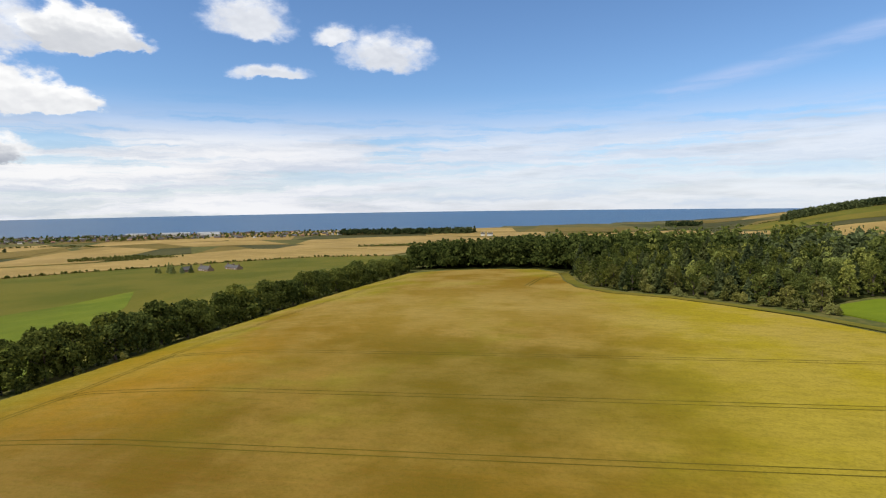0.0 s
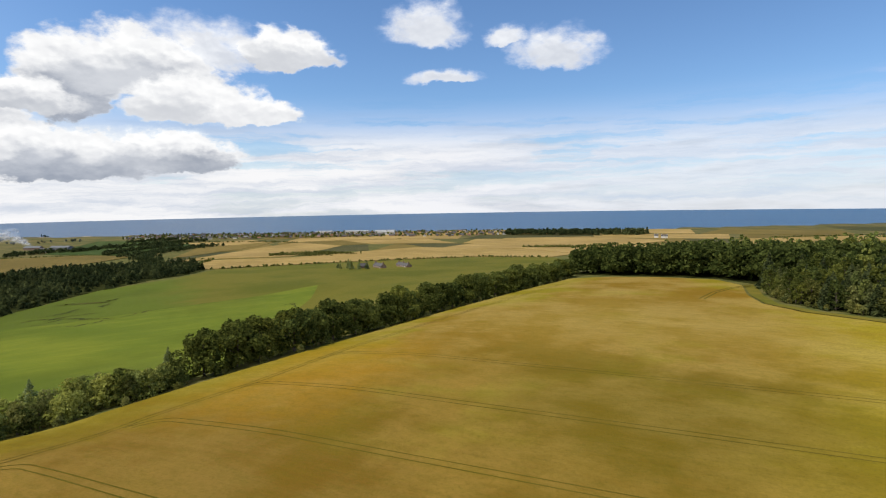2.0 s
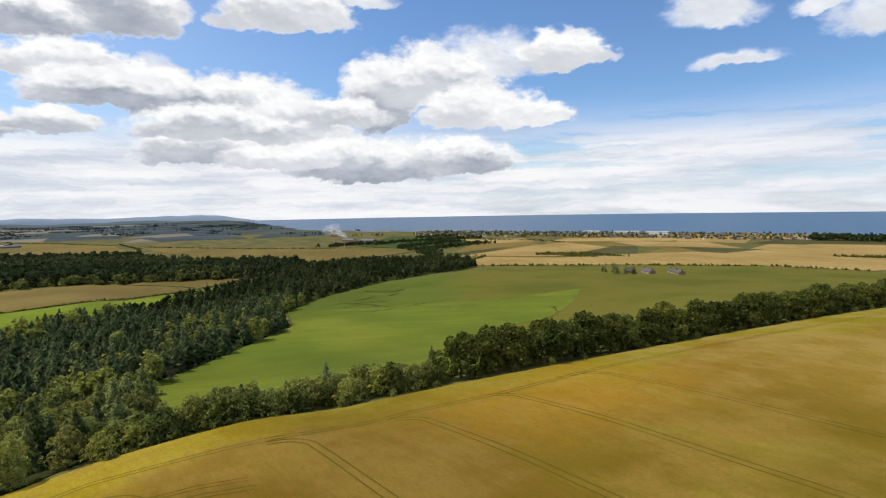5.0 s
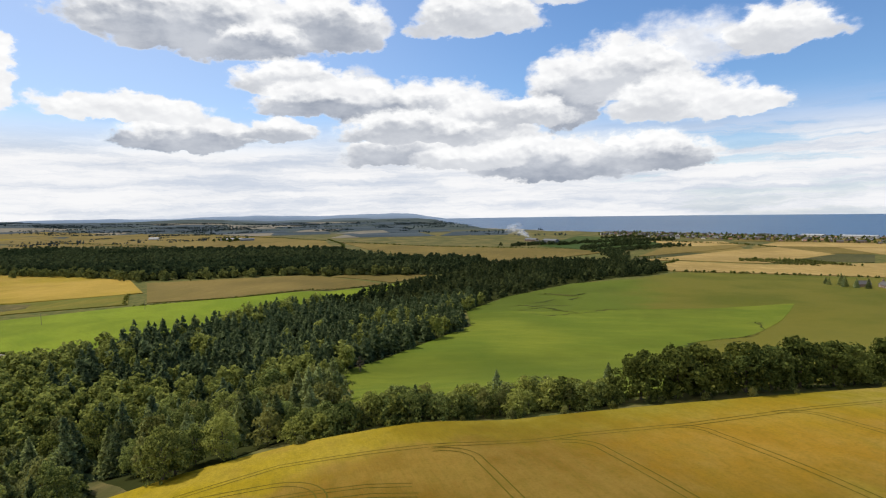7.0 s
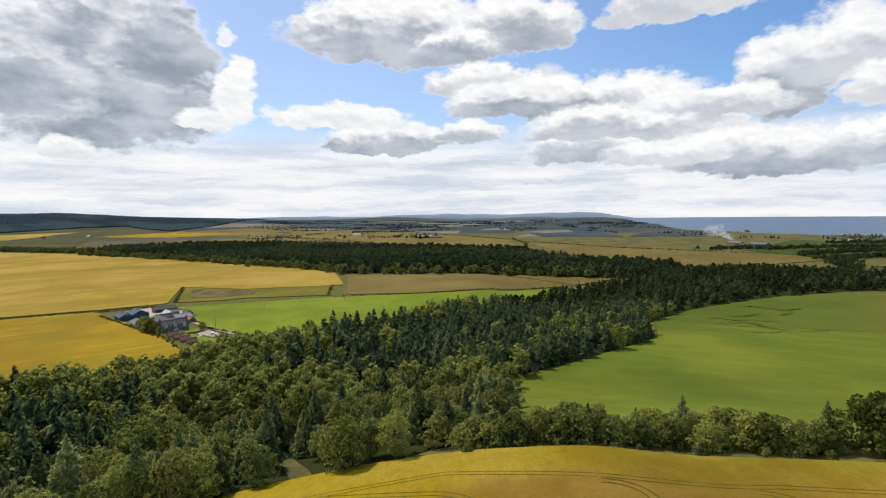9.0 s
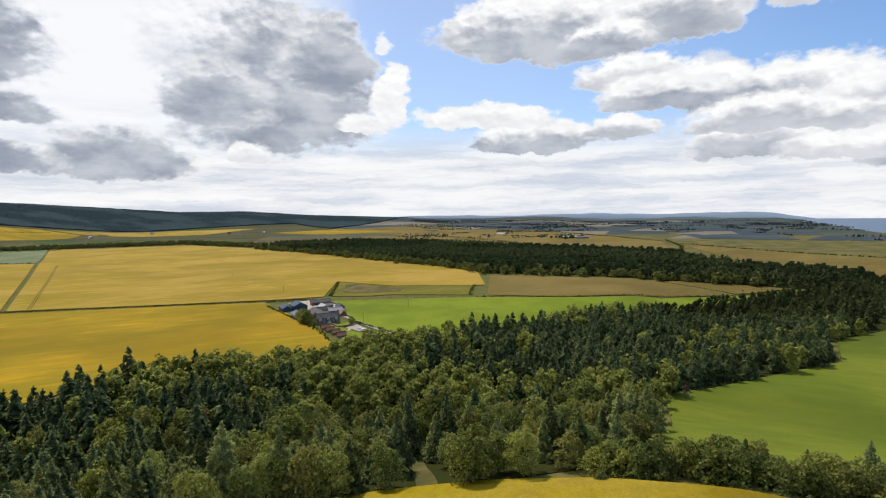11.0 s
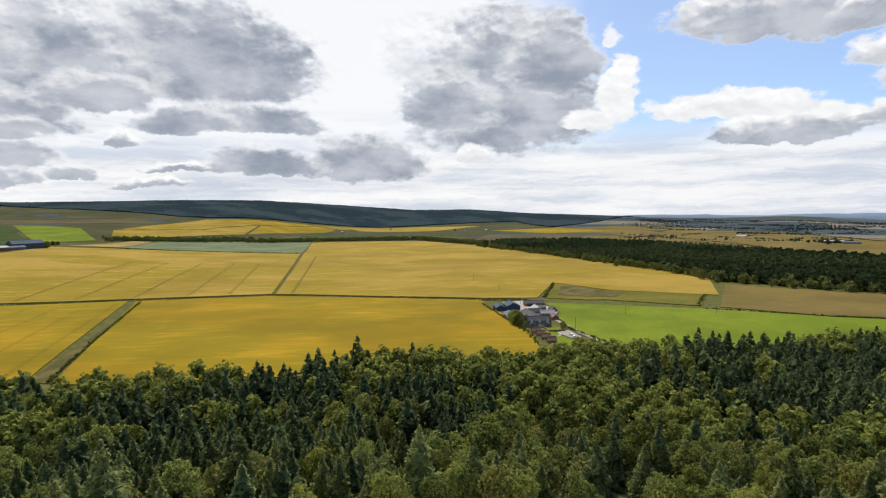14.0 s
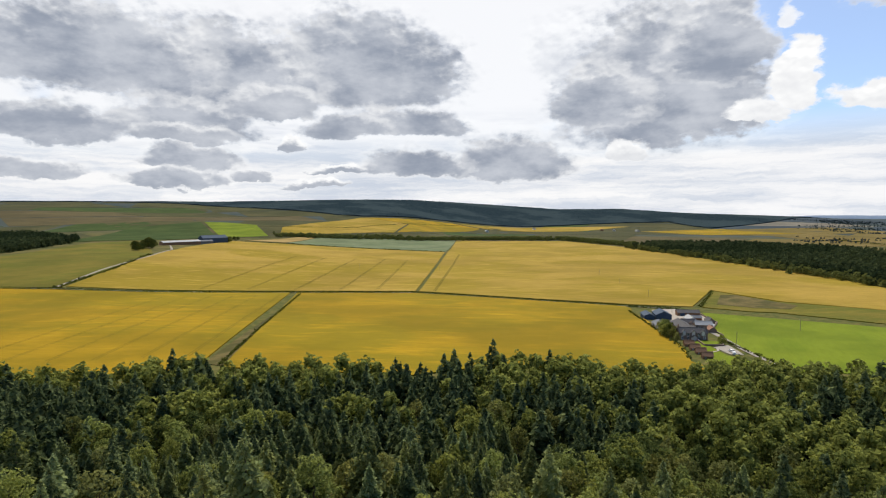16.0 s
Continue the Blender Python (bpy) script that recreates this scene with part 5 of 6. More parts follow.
BELTS = [[(-1337, 867), (-1330, 924), (-1317, 987)], [(-1179, 647), (-1220, 784), (-1207, 889), (-1198, 983)], [(-1039, 630), (-1096, 742), (-1119, 856)], [(-956, 618), (-987, 717), (-1024, 857)], [(-1201, 535), (-1211, 597), (-1217, 667)], [(-804, 565), (-888, 604), (-965, 662)]]
strip = []
for line in BELTS:
    for (ax, ay), (bx, by) in zip(line, line[1:]):
        n = int(math.hypot(bx - ax, by - ay) / 1.6)
        f = rng.uniform(0, 1, n)
        strip.append(np.column_stack([ax + (bx - ax) * f, ay + (by - ay) * f]) + rng.normal(size=(n, 2)) * 9.0)
mass("shelter_strips", "dark parallel tree strips between green fields", "wood", FAR_OAK, LEAF_BACK, np.concatenate(strip), rng, 0.4, 0.75)
field("green field between dark tree strips", [(-1000, 640), (-1180, 600), (-1480, 880), (-1300, 950), (-1090, 870)], MEADOW_DARK, 30.0, 0.8)
gorse = np.concatenate([scatter(p, 5.0, rng) for p in ([(-540, 752), (-690, 692), (-722, 726), (-640, 770)], [(-560, 716), (-600, 700), (-640, 690), (-610, 712)], [(-348, 972), (-241, 1030), (-205, 1120), (-225, 1130), (-262, 1060), (-352, 990)])])
mass("gorse_scrub", "low green gorse scrub on rough ground between stubble fields", "scrub", TUFT, LEAF_FAR, gorse, rng, 0.14, 0.34)

HEDGES = [
    [(-712, -1766), (-940, -1615), (-1213, -1512), (-1490, -1250), (-1390, -930)],
    [(-1760, 177), (-1500, 190), (-1194, 161)],
    [(-224, 757), (-330, 740), (-455, 638), (-600, 508)],
    [(-640, 495), (-760, 640), (-843, 624)],
    [(-1574, 199), (-1283, 381), (-1057, 615)],
    [(-2087, -666), (-1700, -300), (-1476, -166)],
    [(-2474, -266), (-1900, 60), (-1691, 162)],
    [(-802, -1997), (-1050, -1890), (-1385, -2060), (-1700, -2080)],
    [(-827, -1040), (-600, -1470), (-500, -1580)],
    [(-222, -1150), (-140, -960), (-60, -818)],
    [(-882, 973), (-1000, 1000), (-1250, 900)],
    [(60, 1400), (330, 1580), (560, 1420)],
]
line_spots = []
for h in HEDGES:
    for (ax, ay), (bx, by) in zip(h, h[1:]):
        n = int(math.hypot(bx - ax, by - ay) / 2.2)
        s = rng.uniform(0, 1, n)
        line_spots.append(np.column_stack([ax + (bx - ax) * s, ay + (by - ay) * s]) + rng.normal(size=(n, 2)) * 2.0)
mass("field_hedges", "dark hedges and scattered trees along far field edges", "hedge", TUFT, LEAF_DARK, np.concatenate(line_spots), rng, 0.12, 0.26)

river = []
for (ax, ay), (bx, by) in zip(HEDGES[0], HEDGES[0][1:]):
    n = int(math.hypot(bx - ax, by - ay) / 1.1)
    s = rng.uniform(0, 1, n)
    river.append(np.column_stack([ax + (bx - ax) * s, ay + (by - ay) * s]) + rng.normal(size=(n, 2)) * 16.0)
front = [(-1304, -870), (-1070, -462), (-939, -263), (-815, -150), (-797, -46), (-795, 78), (-760, 190)]
for (ax, ay), (bx, by) in zip(front, front[1:]):
    n = int(math.hypot(bx - ax, by - ay) / 2.6)
    s = rng.uniform(0, 1, n)
    river.append(np.column_stack([ax + (bx - ax) * s, ay + (by - ay) * s]) + rng.normal(size=(n, 2)) * 9.0)
mass("river_trees", "belt of green trees winding along a burn", "wood", FAR_OAK, LEAF_FAR, np.concatenate(river), rng, 0.6, 1.05)

# scattered belts over the far plain
belt = []
for q in range(120):
    a, r = radians(rng.uniform(62, 110)), rng.uniform(1900, 3900)
    cx, cy, t = -math.sin(a) * r, math.cos(a) * r, rng.uniform(0, math.pi)
    n = int(rng.integers(8, 30))
    s = rng.uniform(-1, 1, n) * rng.uniform(30, 110)
    belt.append(np.column_stack([cx + np.cos(t) * s, cy + np.sin(t) * s]) + rng.normal(size=(n, 2)) * 8)
belt = np.concatenate(belt)
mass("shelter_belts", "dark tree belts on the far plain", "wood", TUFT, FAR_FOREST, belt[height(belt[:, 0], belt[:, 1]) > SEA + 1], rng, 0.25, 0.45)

# long woods lying across the far plain
strips = []
for q in range(80):
    a, r = rng.uniform(60, 110), rng.uniform(1750, 3900)
    if r < 2400 and 70 < a:
        continue
    wide_a, deep = rng.uniform(2.0, 6.5), rng.uniform(30, 90)
    n = int(wide_a / 57.3 * r * deep / 330)
    aa, rr = np.radians(a + rng.uniform(-0.5, 0.5, n) * wide_a), r + rng.uniform(-0.5, 0.5, n) * deep
    strips.append(np.column_stack([-np.sin(aa) * rr, np.cos(aa) * rr]))
strips = np.concatenate(strips)
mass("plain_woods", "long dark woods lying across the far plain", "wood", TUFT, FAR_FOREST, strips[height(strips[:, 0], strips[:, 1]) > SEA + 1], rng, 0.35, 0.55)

# forest on the hills
HILLS = [
    [(-1330, -2340), (-1740, -2190), (-2400, -1950), (-2900, -1700), (-3400, -2600), (-2200, -3900), (-800, -4400), (200, -4400), (200, -4000), (-800, -3650), (-1120, -2800), (-1240, -2450)],
    [(-2700, -1380), (-3300, -1350), (-4200, -1400), (-3500, -2650), (-2880, -1720)],
]
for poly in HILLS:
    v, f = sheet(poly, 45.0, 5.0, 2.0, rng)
    thing("hill_forest", mesh_of("hill_forest", v, f, CANOPY, True), "dark conifer forest cloaking far hills, with haze in its colour", "forest", "stuff")
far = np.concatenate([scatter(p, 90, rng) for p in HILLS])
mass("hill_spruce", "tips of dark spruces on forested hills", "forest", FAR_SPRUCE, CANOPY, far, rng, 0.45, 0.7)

# ---- buildings ----
def box(x0, y0, z0, x1, y1, z1):
    v = np.array([(x, y, z) for z in (z0, z1) for y in (y0, y1) for x in (x0, x1)], float)
    return v, np.array([(0, 2, 3, 1), (4, 5, 7, 6), (0, 1, 5, 4), (2, 6, 7, 3), (0, 4, 6, 2), (1, 3, 7, 5)])


def gable_body(l, w, eaves, rise):
    """Walls with pointed ends; the ridge runs along x."""
    v = np.array([(x, y, z) for x in (-l / 2, l / 2) for y, z in ((-w / 2, -1.5), (w / 2, -1.5), (w / 2, eaves), (0, eaves + rise), (-w / 2, eaves))], float)
    f = [(0, 1, 2, 4), (2, 3, 4, 4), (5, 9, 7, 6), (7, 9, 8, 8), (0, 4, 9, 5), (1, 6, 7, 2), (2, 7, 8, 3), (4, 3, 8, 9)]
    tri = []
    for a, b, c, d in f:
        tri += [(a, b, c)] if c == d else [(a, b, c), (a, c, d)]
    return v, np.array(tri)


def roof_slab(l, w, eaves, rise, over, thick, side):
    """One slope of a gable roof, with an overhang and a thickness."""
    s = rise / (w / 2)
    y0, z0 = (w / 2 + over), eaves - over * s
    v = np.array([(x, y * side, z + t) for t in (0.03, thick) for x in (-l / 2 - over, l / 2 + over) for y, z in ((y0, z0), (0.0, eaves + rise))], float)
    return v, np.array([(0, 1, 3, 2), (4, 6, 7, 5), (0, 4, 5, 1), (2, 3, 7, 6), (0, 2, 6, 4), (1, 5, 7, 3)])


def window_part(parent, x, y, z, w, h, out):
    """A framed window on a long wall; out is the side it faces."""
    d = 0.06 * out
    frame_bits = [box(x - w / 2 - 0.12, min(y, y + d), z - 0.12, x + w / 2 + 0.12, max(y, y + d), z), box(x - w / 2 - 0.12, min(y, y + d), z + h, x + w / 2 + 0.12, max(y, y + d), z + h + 0.12), box(x - w / 2 - 0.12, min(y, y + d), z, x - w / 2, max(y, y + d), z + h), box(x + w / 2, min(y, y + d), z, x + w / 2 + 0.12, max(y, y + d), z + h), box(x - 0.04, min(y, y + d), z, x + 0.04, max(y, y + d), z + h)]
    ob = part("window", mesh_of("window", *joined(frame_bits), PAINT), parent, "white painted window frame")
    part("pane", mesh_of("pane", *box(x - w / 2, min(y, y + d * 0.4), z, x + w / 2, max(y, y + d * 0.4), z + h), GLASS), ob)


def gable(name, label, category, at, turn, l, w, eaves, rise, wall, roof, windows=(), chimneys=(), door=None, group="", sink=0.0):
    """A building with a pitched roof. windows: rows of (along, sill, width, height, side)."""
    ob = tagged(new(name), label, category, group)
    zs = [float(height(at[0] + dx, at[1] + dy)) for dx in (-l / 3, l / 3) for dy in (-l / 3, l / 3)]
    ob.matrix_basis = pose(at[0], at[1], sum(zs) / 4 - sink, 0, 0, turn)
    part("wall", mesh_of("wall", *gable_body(l, w, eaves, rise), wall), ob)
    thick = max(0.18, 0.02 * w)
    for side in (1, -1):
        part("roof_slope", mesh_of("roof_slope", *roof_slab(l, w, eaves, rise, 0.35, thick, side), roof), ob)
    part("ridge", mesh_of("ridge", *box(-l / 2 - 0.3, -0.22, eaves + rise + thick - 0.12, l / 2 + 0.3, 0.22, eaves + rise + thick + 0.1), roof), ob)
    for x in chimneys:
        stack = part("chimney", mesh_of("chimney", *box(x - 0.5, -0.8, eaves + rise - 0.9, x + 0.5, 0.8, eaves + rise + 1.5), wall), ob)
        for y in (-0.4, 0.4):
            part("chimney_pot", mesh_of("chimney_pot", *tube([(x, y, eaves + rise + 1.5), (x, y, eaves + rise + 2.1)], [0.16, 0.13], 8), TILE_RED), stack)
    for x, z, ww, hh, side in windows:
        window_part(ob, x, side * w / 2, z, ww, hh, side)
    if door:
        x, ww, hh, side = door
        y = side * w / 2
        part("door", mesh_of("door", *box(x - ww / 2, min(y, y + 0.08 * side), -0.2, x + ww / 2, max(y, y + 0.08 * side), hh), TIMBER if ww < 2 else SHEET_BLUE), ob)
    return ob


# the farm: long axis of its sheds runs at 45 degrees
gable("machinery_shed", "dark blue-grey steel farm shed with a pitched roof", "shed", (-449, -242), 45, 16, 12, 4.2, 2.8, SHEET_BLUE, SHEET_BLUE, door=(4, 5, 3.6, -1))
gable("machinery_shed", "lower dark blue steel shed beside a larger one", "shed", (-441, -250), 45, 16, 8, 3.2, 1.9, SHEET_BLUE, SHEET_BLUE, door=(-4, 5, 3.0, -1))
gable("cattle_shed", "pale-walled farm shed with a grey sheet roof", "shed", (-405, -214), 45, 25, 10, 3.0, 1.9, SHEET_PALE, SHEET_GREY, door=(-5, 4, 2.5, -1))
gable("steading", "long stone steading with a grey slate roof", "steading", (-415, -203), 45, 32, 11, 2.8, 2.6, STONE, SLATE, windows=[(q, 1.2, 0.9, 1.1, 1) for q in (-11, -5, 1, 7)], door=(12, 3, 2.3, 1))
gable("farmhouse", "two-storey stone farmhouse with a slate roof and white dormers", "house", (-387, -181), 135, 18, 8, 4.9, 2.8, STONE, SLATE, windows=[(q, z, 1.1, 1.6, -1) for q in (-7, -3.5, 3.5, 7) for z in (0.7, 3.1)], chimneys=(-8.8, 8.8), door=(0, 1.1, 2.1, -1))
gable("farmhouse_wing", "stone cross wing with a slate roof behind a farmhouse", "house", (-398, -186), 45, 13, 7, 4.4, 2.6, STONE, SLATE, chimneys=(-6,))
for q in (-6, 0, 6):
    c = Vector((math.cos(radians(135)) * q, math.sin(radians(135)) * q))
    dormer = gable("dormer", "white gabled dormer on a slate roof", "dormer", (-387 + c.x + 0.707 * 3.2, -181 + c.y + 0.707 * 3.2), 45, 2.6, 1.9, 1.0, 0.9, HARLING, SLATE, group="dormers of the farmhouse")
    dormer.location.z = float(height(-387, -181)) + 4.7
gable("porch", "low white porch on a farmhouse front", "porch", (-387 + 3.9, -181 + 3.9), 45, 2.4, 3.0, 2.3, 1.0, HARLING, SLATE)
gable("outbuilding", "whitewashed outbuilding with a pale roof", "outbuilding", (-449, -217), 45, 14, 6.5, 3.0, 2.4, HARLING, SHEET_PALE, door=(2, 1.6, 2.1, 1))
gable("outbuilding", "stone outbuilding with a bleached pale roof", "outbuilding", (-433, -198), 135, 12, 6.0, 3.0, 2.3, STONE, SHEET_PALE, windows=[(-3, 1.0, 0.8, 0.9, -1), (3, 1.0, 0.8, 0.9, -1)])
gable("outbuilding", "small stone store with a slate roof", "outbuilding", (-458, -206), 45, 9, 5.5, 2.6, 2.0, STONE, SLATE, door=(0, 1.4, 2.0, 1))
gable("hay_barn", "open-sided hay barn with a dull brown roof", "barn", (-480, -237), 135, 18, 8, 3.2, 1.9, TIMBER, SLATE, door=(-5, 4, 2.8, -1))
for q in range(4):
    gable("wooden_hut", "small brown timber hut with a pitched roof", "hut", (-364 + 7.2 * q, -170 + 7.8 * q), 135, 5.6, 4.6, 1.7, 2.0, TIMBER, TIMBER, windows=[(-1.4, 0.6, 0.8, 0.7, -1)], door=(1.3, 1.0, 1.6, -1), group="huts by the garden")
gable("outbuilding", "narrow stone byre with a worn slate roof", "outbuilding", (-436, -212), 135, 10, 6, 2.6, 2.2, STONE, SLATE, door=(3, 1.6, 2.0, -1))
gable("outbuilding", "small red-tiled store behind the house", "outbuilding", (-422, -186), 45, 8, 5, 2.4, 1.9, STONE, TILE_RED)
gable("outbuilding", "tin-roofed lean shed by the yard", "outbuilding", (-462, -222), 135, 12, 6, 2.4, 1.5, TIMBER, SHEET_GREY)


def stone_wall(line, tall, label):
    """A low drystone wall along a line."""
    bits = []
    for (ax, ay), (bx, by) in zip(line, line[1:]):
        n = max(1, int(math.hypot(bx - ax, by - ay) / 2.5))
        t = math.atan2(by - ay, bx - ax)
        for q in range(n):
            x, y = ax + (bx - ax) * (q + 0.5) / n, ay + (by - ay) * (q + 0.5) / n
            half = math.hypot(bx - ax, by - ay) / n / 2 + 0.02
            v, f = box(-half, -0.25, -0.5, half, 0.25, tall + rng.uniform(-0.08, 0.08))
            c, s = math.cos(t), math.sin(t)
            bits.append((np.column_stack([v[:, 0] * c - v[:, 1] * s + x, v[:, 0] * s + v[:, 1] * c + y, v[:, 2] + float(height(x, y))]), f))
    return thing("stone_wall", mesh_of("stone_wall", *joined(bits), STONE), label, "wall")


stone_wall([(-384, -176), (-372, -164), (-380, -156), (-398, -166)], 1.3, "low stone wall round the farmhouse garden")
stone_wall([(-400, -168), (-412, -172), (-428, -188), (-462, -202), (-500, -240)], 1.4, "drystone wall between farmyard and pasture")
for x, y, s, kind in ((-384, -198, 0.9, OAK), (-378, -192, 0.85, OAK), (-390, -204, 0.8, OAK), (-380, -196, 0.8, OAK), (-386, -201, 0.75, OAK), (-374, -188, 0.7, ASH), (-392, -206, 0.65, OAK), (-369, -181, 0.55, ASH), (-399, -213, 0.55, ASH)):
    kind.plant(x, y, s, x * 7 % 360, int(-x) % 3, "garden trees of the farm")
OAK.plant(-386, -160, 0.55, 30, 2, "garden trees of the farm")
for q in range(16):
    SHRUB.plant(-356 - 104 * q / 15 + 3, -170 - 108 * q / 15, 0.5 + 0.35 * (q * 7 % 5) / 5, q * 50, q, "bushes of the farm boundary")


def car(at, turn, paint, label):
    ob = tagged(new("car"), label, "car", "cars at the farm")
    ob.matrix_basis = pose(at[0], at[1], float(height(*at)) + 0.36, 0, 0, turn)
    part("body", mesh_of("body", *joined([box(-2.1, -0.86, 0.3, 2.1, 0.86, 0.85), box(-1.2, -0.78, 0.85, 1.5, 0.78, 1.42)]), paint), ob)
    part("windows", mesh_of("windows", *box(-1.24, -0.79, 0.92, 1.54, 0.79, 1.3), GLASS), ob)
    for x in (-1.3, 1.3):
        for y in (-0.8, 0.8):
            part("wheel", mesh_of("wheel", *tube([(x, y - 0.1, 0.32), (x, y + 0.1, 0.32)], [0.32, 0.32], 12), RUBBER), ob)


car((-363, -141), 40, PAINT, "white car parked on a concrete pad")
car((-368, -145), 60, PAINT, "white car parked beside another on concrete")
car((-451, -202), 35, SHEET_PALE, "silver car parked by the pasture fence")
car((-446, -197), 45, PAINT, "white van-like car by the pasture fence")


def pole(x, y, tall=8.5):
    ob = tagged(new("power_pole"), "weathered wooden power pole with a crossarm", "pole", "power poles")
    ob.matrix_basis = pose(x, y, float(height(x, y)), 0, 0, 30)
    part("post", mesh_of("post", *tube([(0, 0, -0.5), (0, 0, tall)], [0.17, 0.12], 8), POST_WOOD), ob)
    part("crossarm", mesh_of("crossarm", *box(-0.9, -0.06, tall - 0.7, 0.9, 0.06, tall - 0.55), POST_WOOD), ob)
    for q in (-0.75, 0, 0.75):
        part("insulator", mesh_of("insulator", *tube([(q, 0, tall - 0.55), (q, 0, tall - 0.3)], [0.06, 0.05], 6), HARLING), ob)


for x, y in ((-481, -252), (-393, -154), (-480, -150), (-525, -90), (-565, -330), (-640, -420), (-715, -510), (-560, -700), (-470, -800), (-640, -900)):
    pole(x, y)


# far farms, cottages and the seaside town
def far_house(at, turn, l, w, wall, roof, group, name="house", label="small pale house with a pitched roof", eaves=4.2, rise=2.6, chimneys=()):
    return gable(name, label, "house", at, turn, l, w, eaves, rise, wall, roof, chimneys=chimneys, group=group)


gable("cottage", "low stone cottage with a grey slate roof", "cottage", (-376, 556), 150, 22, 7, 3.2, 2.8, STONE, SLATE, windows=[(q, 1, 1.2, 1.2, s) for q in (-7, -2, 3, 8) for s in (1, -1)], chimneys=(-10, 10), group="cottages among the fields")
gable("cottage", "long low cottage row with a grey roof", "cottage", (-352, 572), 150, 26, 7, 3.0, 2.4, STONE, SLATE, windows=[(q, 1, 1.2, 1.2, s) for q in (-9, -3, 3, 9) for s in (1, -1)], chimneys=(-12, 0, 12), group="cottages among the fields")
gable("cottage", "small cottage with a pale gable", "cottage", (-394, 548), 60, 11, 7, 3.4, 2.8, STONE, SLATE, chimneys=(5,), group="cottages among the fields")
for x, y, s in ((-404, 536, 0.6), (-410, 541, 0.72), (-417, 534, 0.55), (-398, 530, 0.7), (-388, 532, 0.6), (-380, 536, 0.62), (-425, 540, 0.5)):
    SPRUCE.plant(x, y, s, x % 360, int(-x) % 4, "firs by the cottages")
for x, y, l in ((-148, 1335, 13), (-166, 1342, 9)):
    far_house((x, y), 10, l, 7, HARLING, SLATE, "white farm on the coast", "white_house", "white-walled farmhouse with a grey roof", 5.0, 3.2, (-l / 2 + 1, l / 2 - 1))
for x, y, t, l, w, wall, roof in ((-1870, -100, 95, 46, 16, HARLING, SHEET_PALE), (-1830, -60, 100, 40, 14, SHEET_GREY, SHEET_GREY), (-1900, -130, 90, 26, 12, HARLING, SLATE), (-2110, -370, 80, 30, 12, HARLING, SHEET_PALE), (-2224, -1660, 40, 40, 14, TILE_RED, TILE_RED), (-2250, -1610, 40, 30, 12, HARLING, SLATE), (-2300, -1520, 50, 30, 14, SHEET_PALE, SHEET_PALE), (-1736, -1925, 60, 34, 12, HARLING, SHEET_PALE), (-2050, -1930, 60, 26, 12, HARLING, SLATE), (-1290, 690, 20, 44, 16, SHEET_GREY, SHEET_GREY), (-1340, 660, 30, 34, 14, STONE, SHEET_GREY), (-1250, 640, 10, 30, 14, SHEET_GREY, SLATE)):
    gable("far_farm", "distant farm building with a pale roof", "farm building", (x, y), t, l, w, 5.0, 3.0, wall, roof, group="far farm buildings")
gable("big_barn", "long open cattle barn with a pale sheet roof", "barn", (-330, -1420), 8, 86, 26, 6.5, 3.4, TIMBER, SHEET_PALE, door=(10, 14, 5, -1))
gable("big_barn", "tall dark grey grain barn", "barn", (-425, -1500), 12, 66, 28, 12, 7, SHEET_BLUE, SHEET_BLUE, door=(-8, 8, 7, -1))
gable("big_barn", "smaller grey barn joined to a yard", "barn", (-392, -1450), 8, 36, 18, 6, 3, SHEET_GREY, SHEET_GREY)
for x, y, s in ((-212, -1260, 1.55), (-222, -1275, 1.3), (-246, -1320, 1.9), (-256, -1335, 1.6), (-238, -1330, 1.5), (-462, -1500, 1.3), (-470, -1520, 1.2), (-486, -1600, 0.8), (-500, -1610, 0.9), (-520, -1640, 1.0), (-530, -1640, 0.8)):
    HEDGEROW.plant(x, y, s, x % 360, int(-x) % 3, "trees by the big barns")

far_firs = np.column_stack([rng.normal(size=60) * 22 - 1862, rng.normal(size=60) * 26 - 96])
mass("farmstead_trees", "dark trees sheltering a far farm", "trees", FAR_OAK, LEAF_DARK, far_firs, rng, 0.5, 0.9)
TOWN = [(-1620, 1120), (-1250, 1300), (-1020, 1420), (-765, 1505), (-600, 1590), (-480, 1560), (-520, 1400), (-640, 1290), (-900, 1180), (-1150, 1060), (-1500, 950)]
spots = scatter(TOWN, 34, rng)
walls, roofs = (STONE, STONE, HARLING, STONE), (SLATE, TILE_RED, SLATE, SHEET_GREY)
shapes = []
for q in range(6):
    l, w, e, r = (9, 12, 16, 10, 20, 8)[q], (7, 7, 8, 8, 8, 7)[q], (3.2, 3.8, 4.4, 2.6, 4.6, 3.6)[q], (3, 3, 3.2, 3, 3.4, 3)[q]
    shapes.append((mesh_of("wall", *gable_body(l, w, e, r), walls[q % 4]), [mesh_of("roof_slope", *roof_slab(l, w, e, r, 0.4, 0.3, s), roofs[(q * 3) % 4]) for s in (1, -1)]))
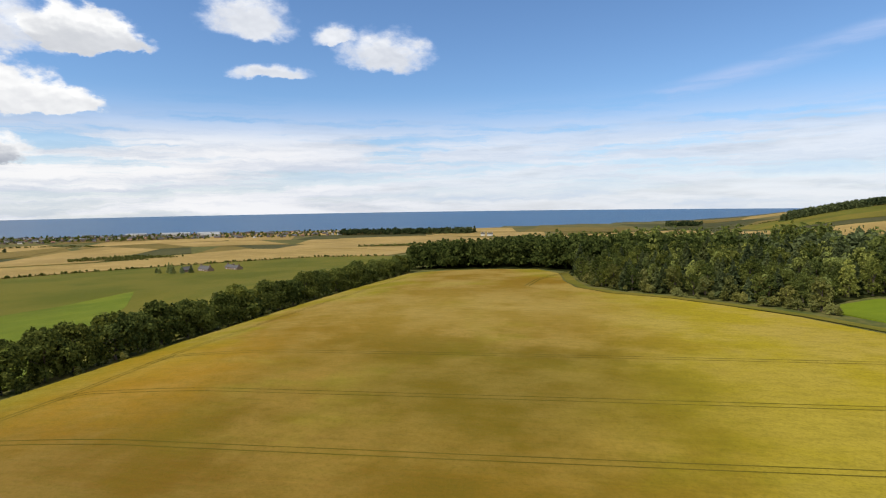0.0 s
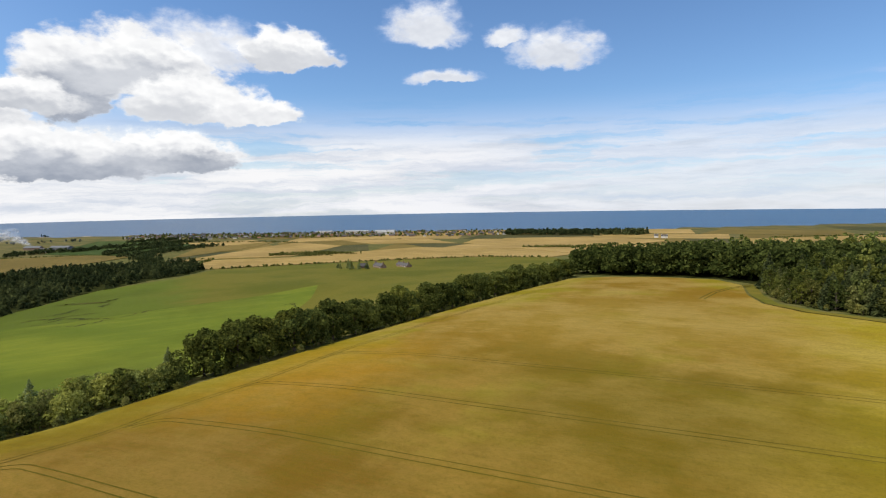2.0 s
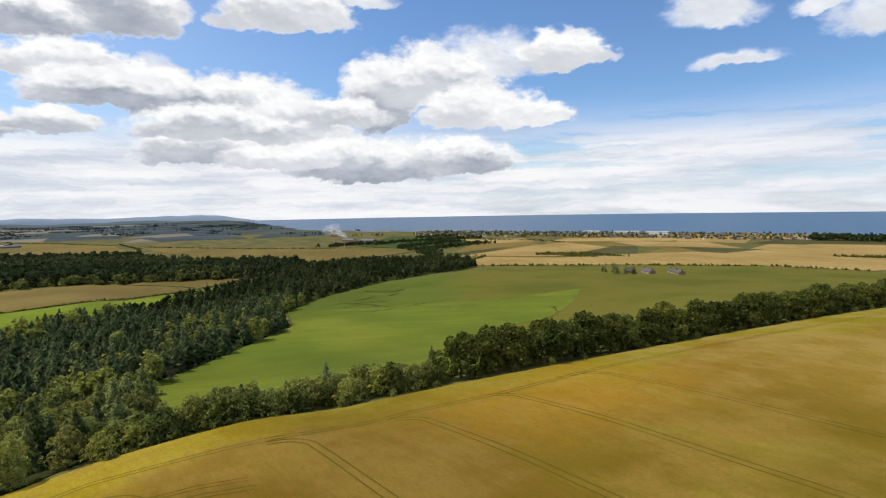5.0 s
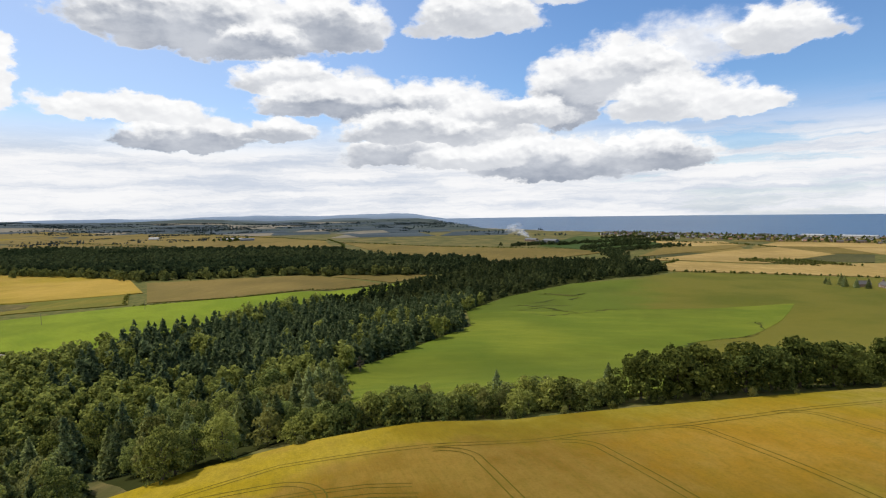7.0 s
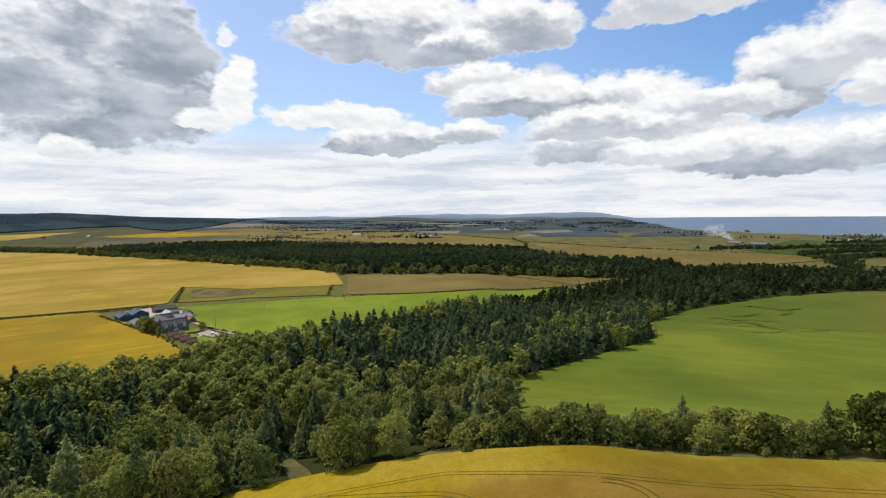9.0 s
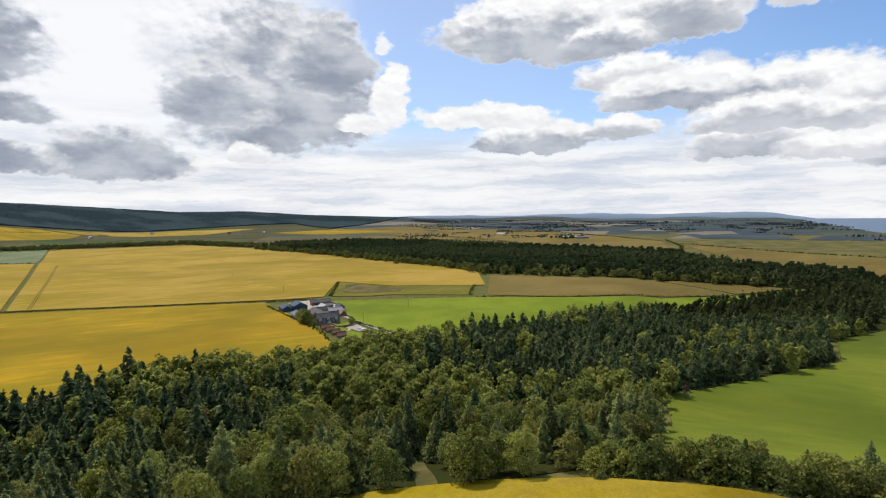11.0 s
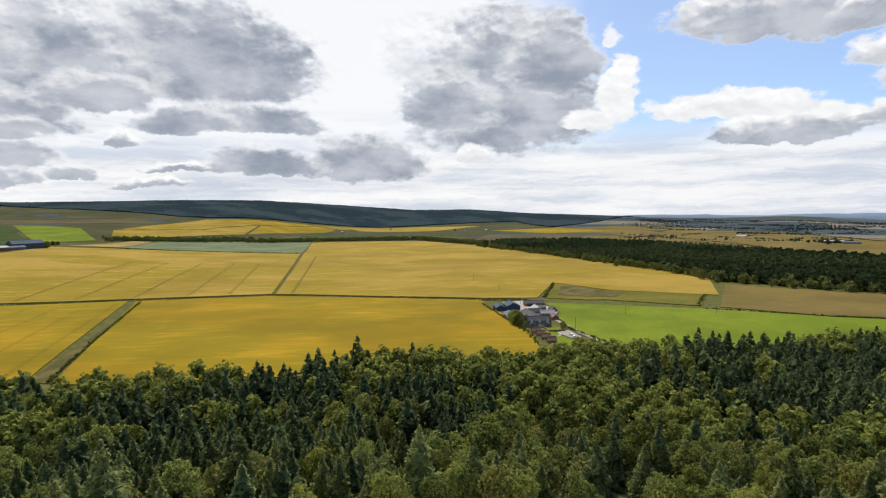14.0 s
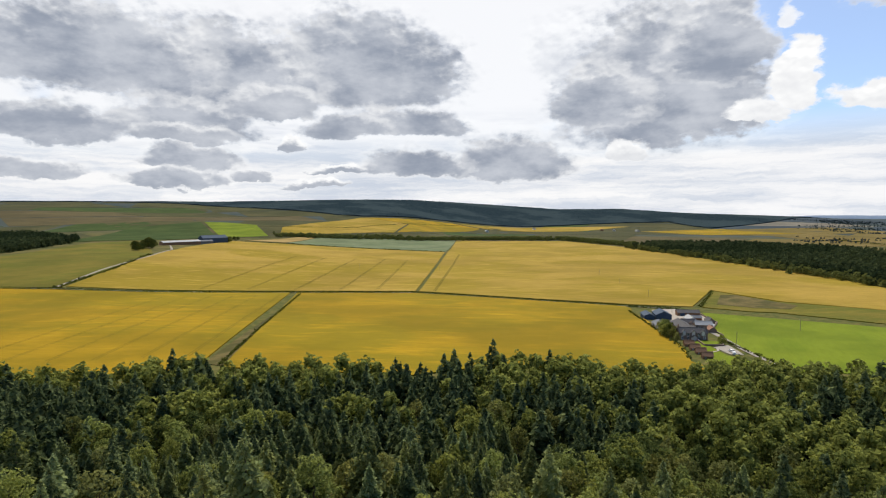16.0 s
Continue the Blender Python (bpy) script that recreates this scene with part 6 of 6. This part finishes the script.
for q, (x, y) in enumerate(spots[rng.permutation(len(spots))[:290]]):
    wall_mesh, roof_meshes = shapes[int(rng.integers(6))]
    ob = tagged(new("town_house"), "small pale house in a seaside town", "house", "houses of the seaside town")
    ob.matrix_basis = pose(x, y, float(height(x, y)), 0, 0, float(rng.choice((20, 110, 35, 125)))) @ Matrix.Diagonal((0.75, 0.75, 0.75, 1))
    part("wall", wall_mesh, ob)
    for mroof in roof_meshes:
        part("roof_slope", mroof, ob)
for x, y, l in ((-1010, 1370, 70), (-930, 1400, 60), (-880, 1330, 46), (-1100, 1330, 50)):
    gable("warehouse", "large white industrial shed in the town", "warehouse", (x, y), 25, l, 26, 6, 2.0, HARLING, SHEET_PALE, group="warehouses of the town")
town_trees = scatter(TOWN, 24, rng)
mass("town_trees", "dark trees between the houses of the town", "trees", TUFT, LEAF_DARK, town_trees, rng, 0.3, 0.6)



def smoke_plume(x, y):
    """A thin plume of bonfire smoke that leans with the wind."""
    m = bpy.data.materials.new("smoke")
    m.use_nodes = True
    k = Nodes(m.node_tree)
    place = k.add("ShaderNodeNewGeometry").outputs["Position"]
    wisp = k.ramp(k.noise(place, 0.06, 5, 0.65), 0.32, 0.72, 0.02, 0.22)
    clear, white, both = k.add("ShaderNodeBsdfTransparent"), k.add("ShaderNodeBsdfDiffuse"), k.add("ShaderNodeMixShader")
    white.inputs[0].default_value = (0.8, 0.82, 0.85, 1)
    k.put(both.inputs[0], wisp)
    k.links.new(clear.outputs[0], both.inputs[1])
    k.links.new(white.outputs[0], both.inputs[2])
    k.links.new(both.outputs[0], k.add("ShaderNodeOutputMaterial").inputs[0])
    bits = []
    for q in range(26):
        s = q / 25
        r = 3.5 + 13 * s
        c = (x - 14 * s - 22 * s * s, y - 18 * s - 30 * s * s, 1 + 34 * s ** 0.9)
        ring = [(0, 0, -r * 0.5), (0, 0, -r * 0.3), (0, 0, 0), (0, 0, r * 0.3), (0, 0, r * 0.5)]
        v, f = tube(ring, [r * 0.1, r * 0.8, r * 1.05, r * 0.75, r * 0.1], 9)
        bits.append((v + np.array(c) + rng.normal(size=(1, 3)) * r * 0.35, f))
    v, f = joined(bits)
    v[:, 2] += float(height(x, y))
    ob = thing("smoke_plume", mesh_of("smoke_plume", v, f, m, True), "thin white plume of bonfire smoke drifting over fields", "smoke", "stuff")
    ob.visible_shadow = False


smoke_plume(-1420, 695)
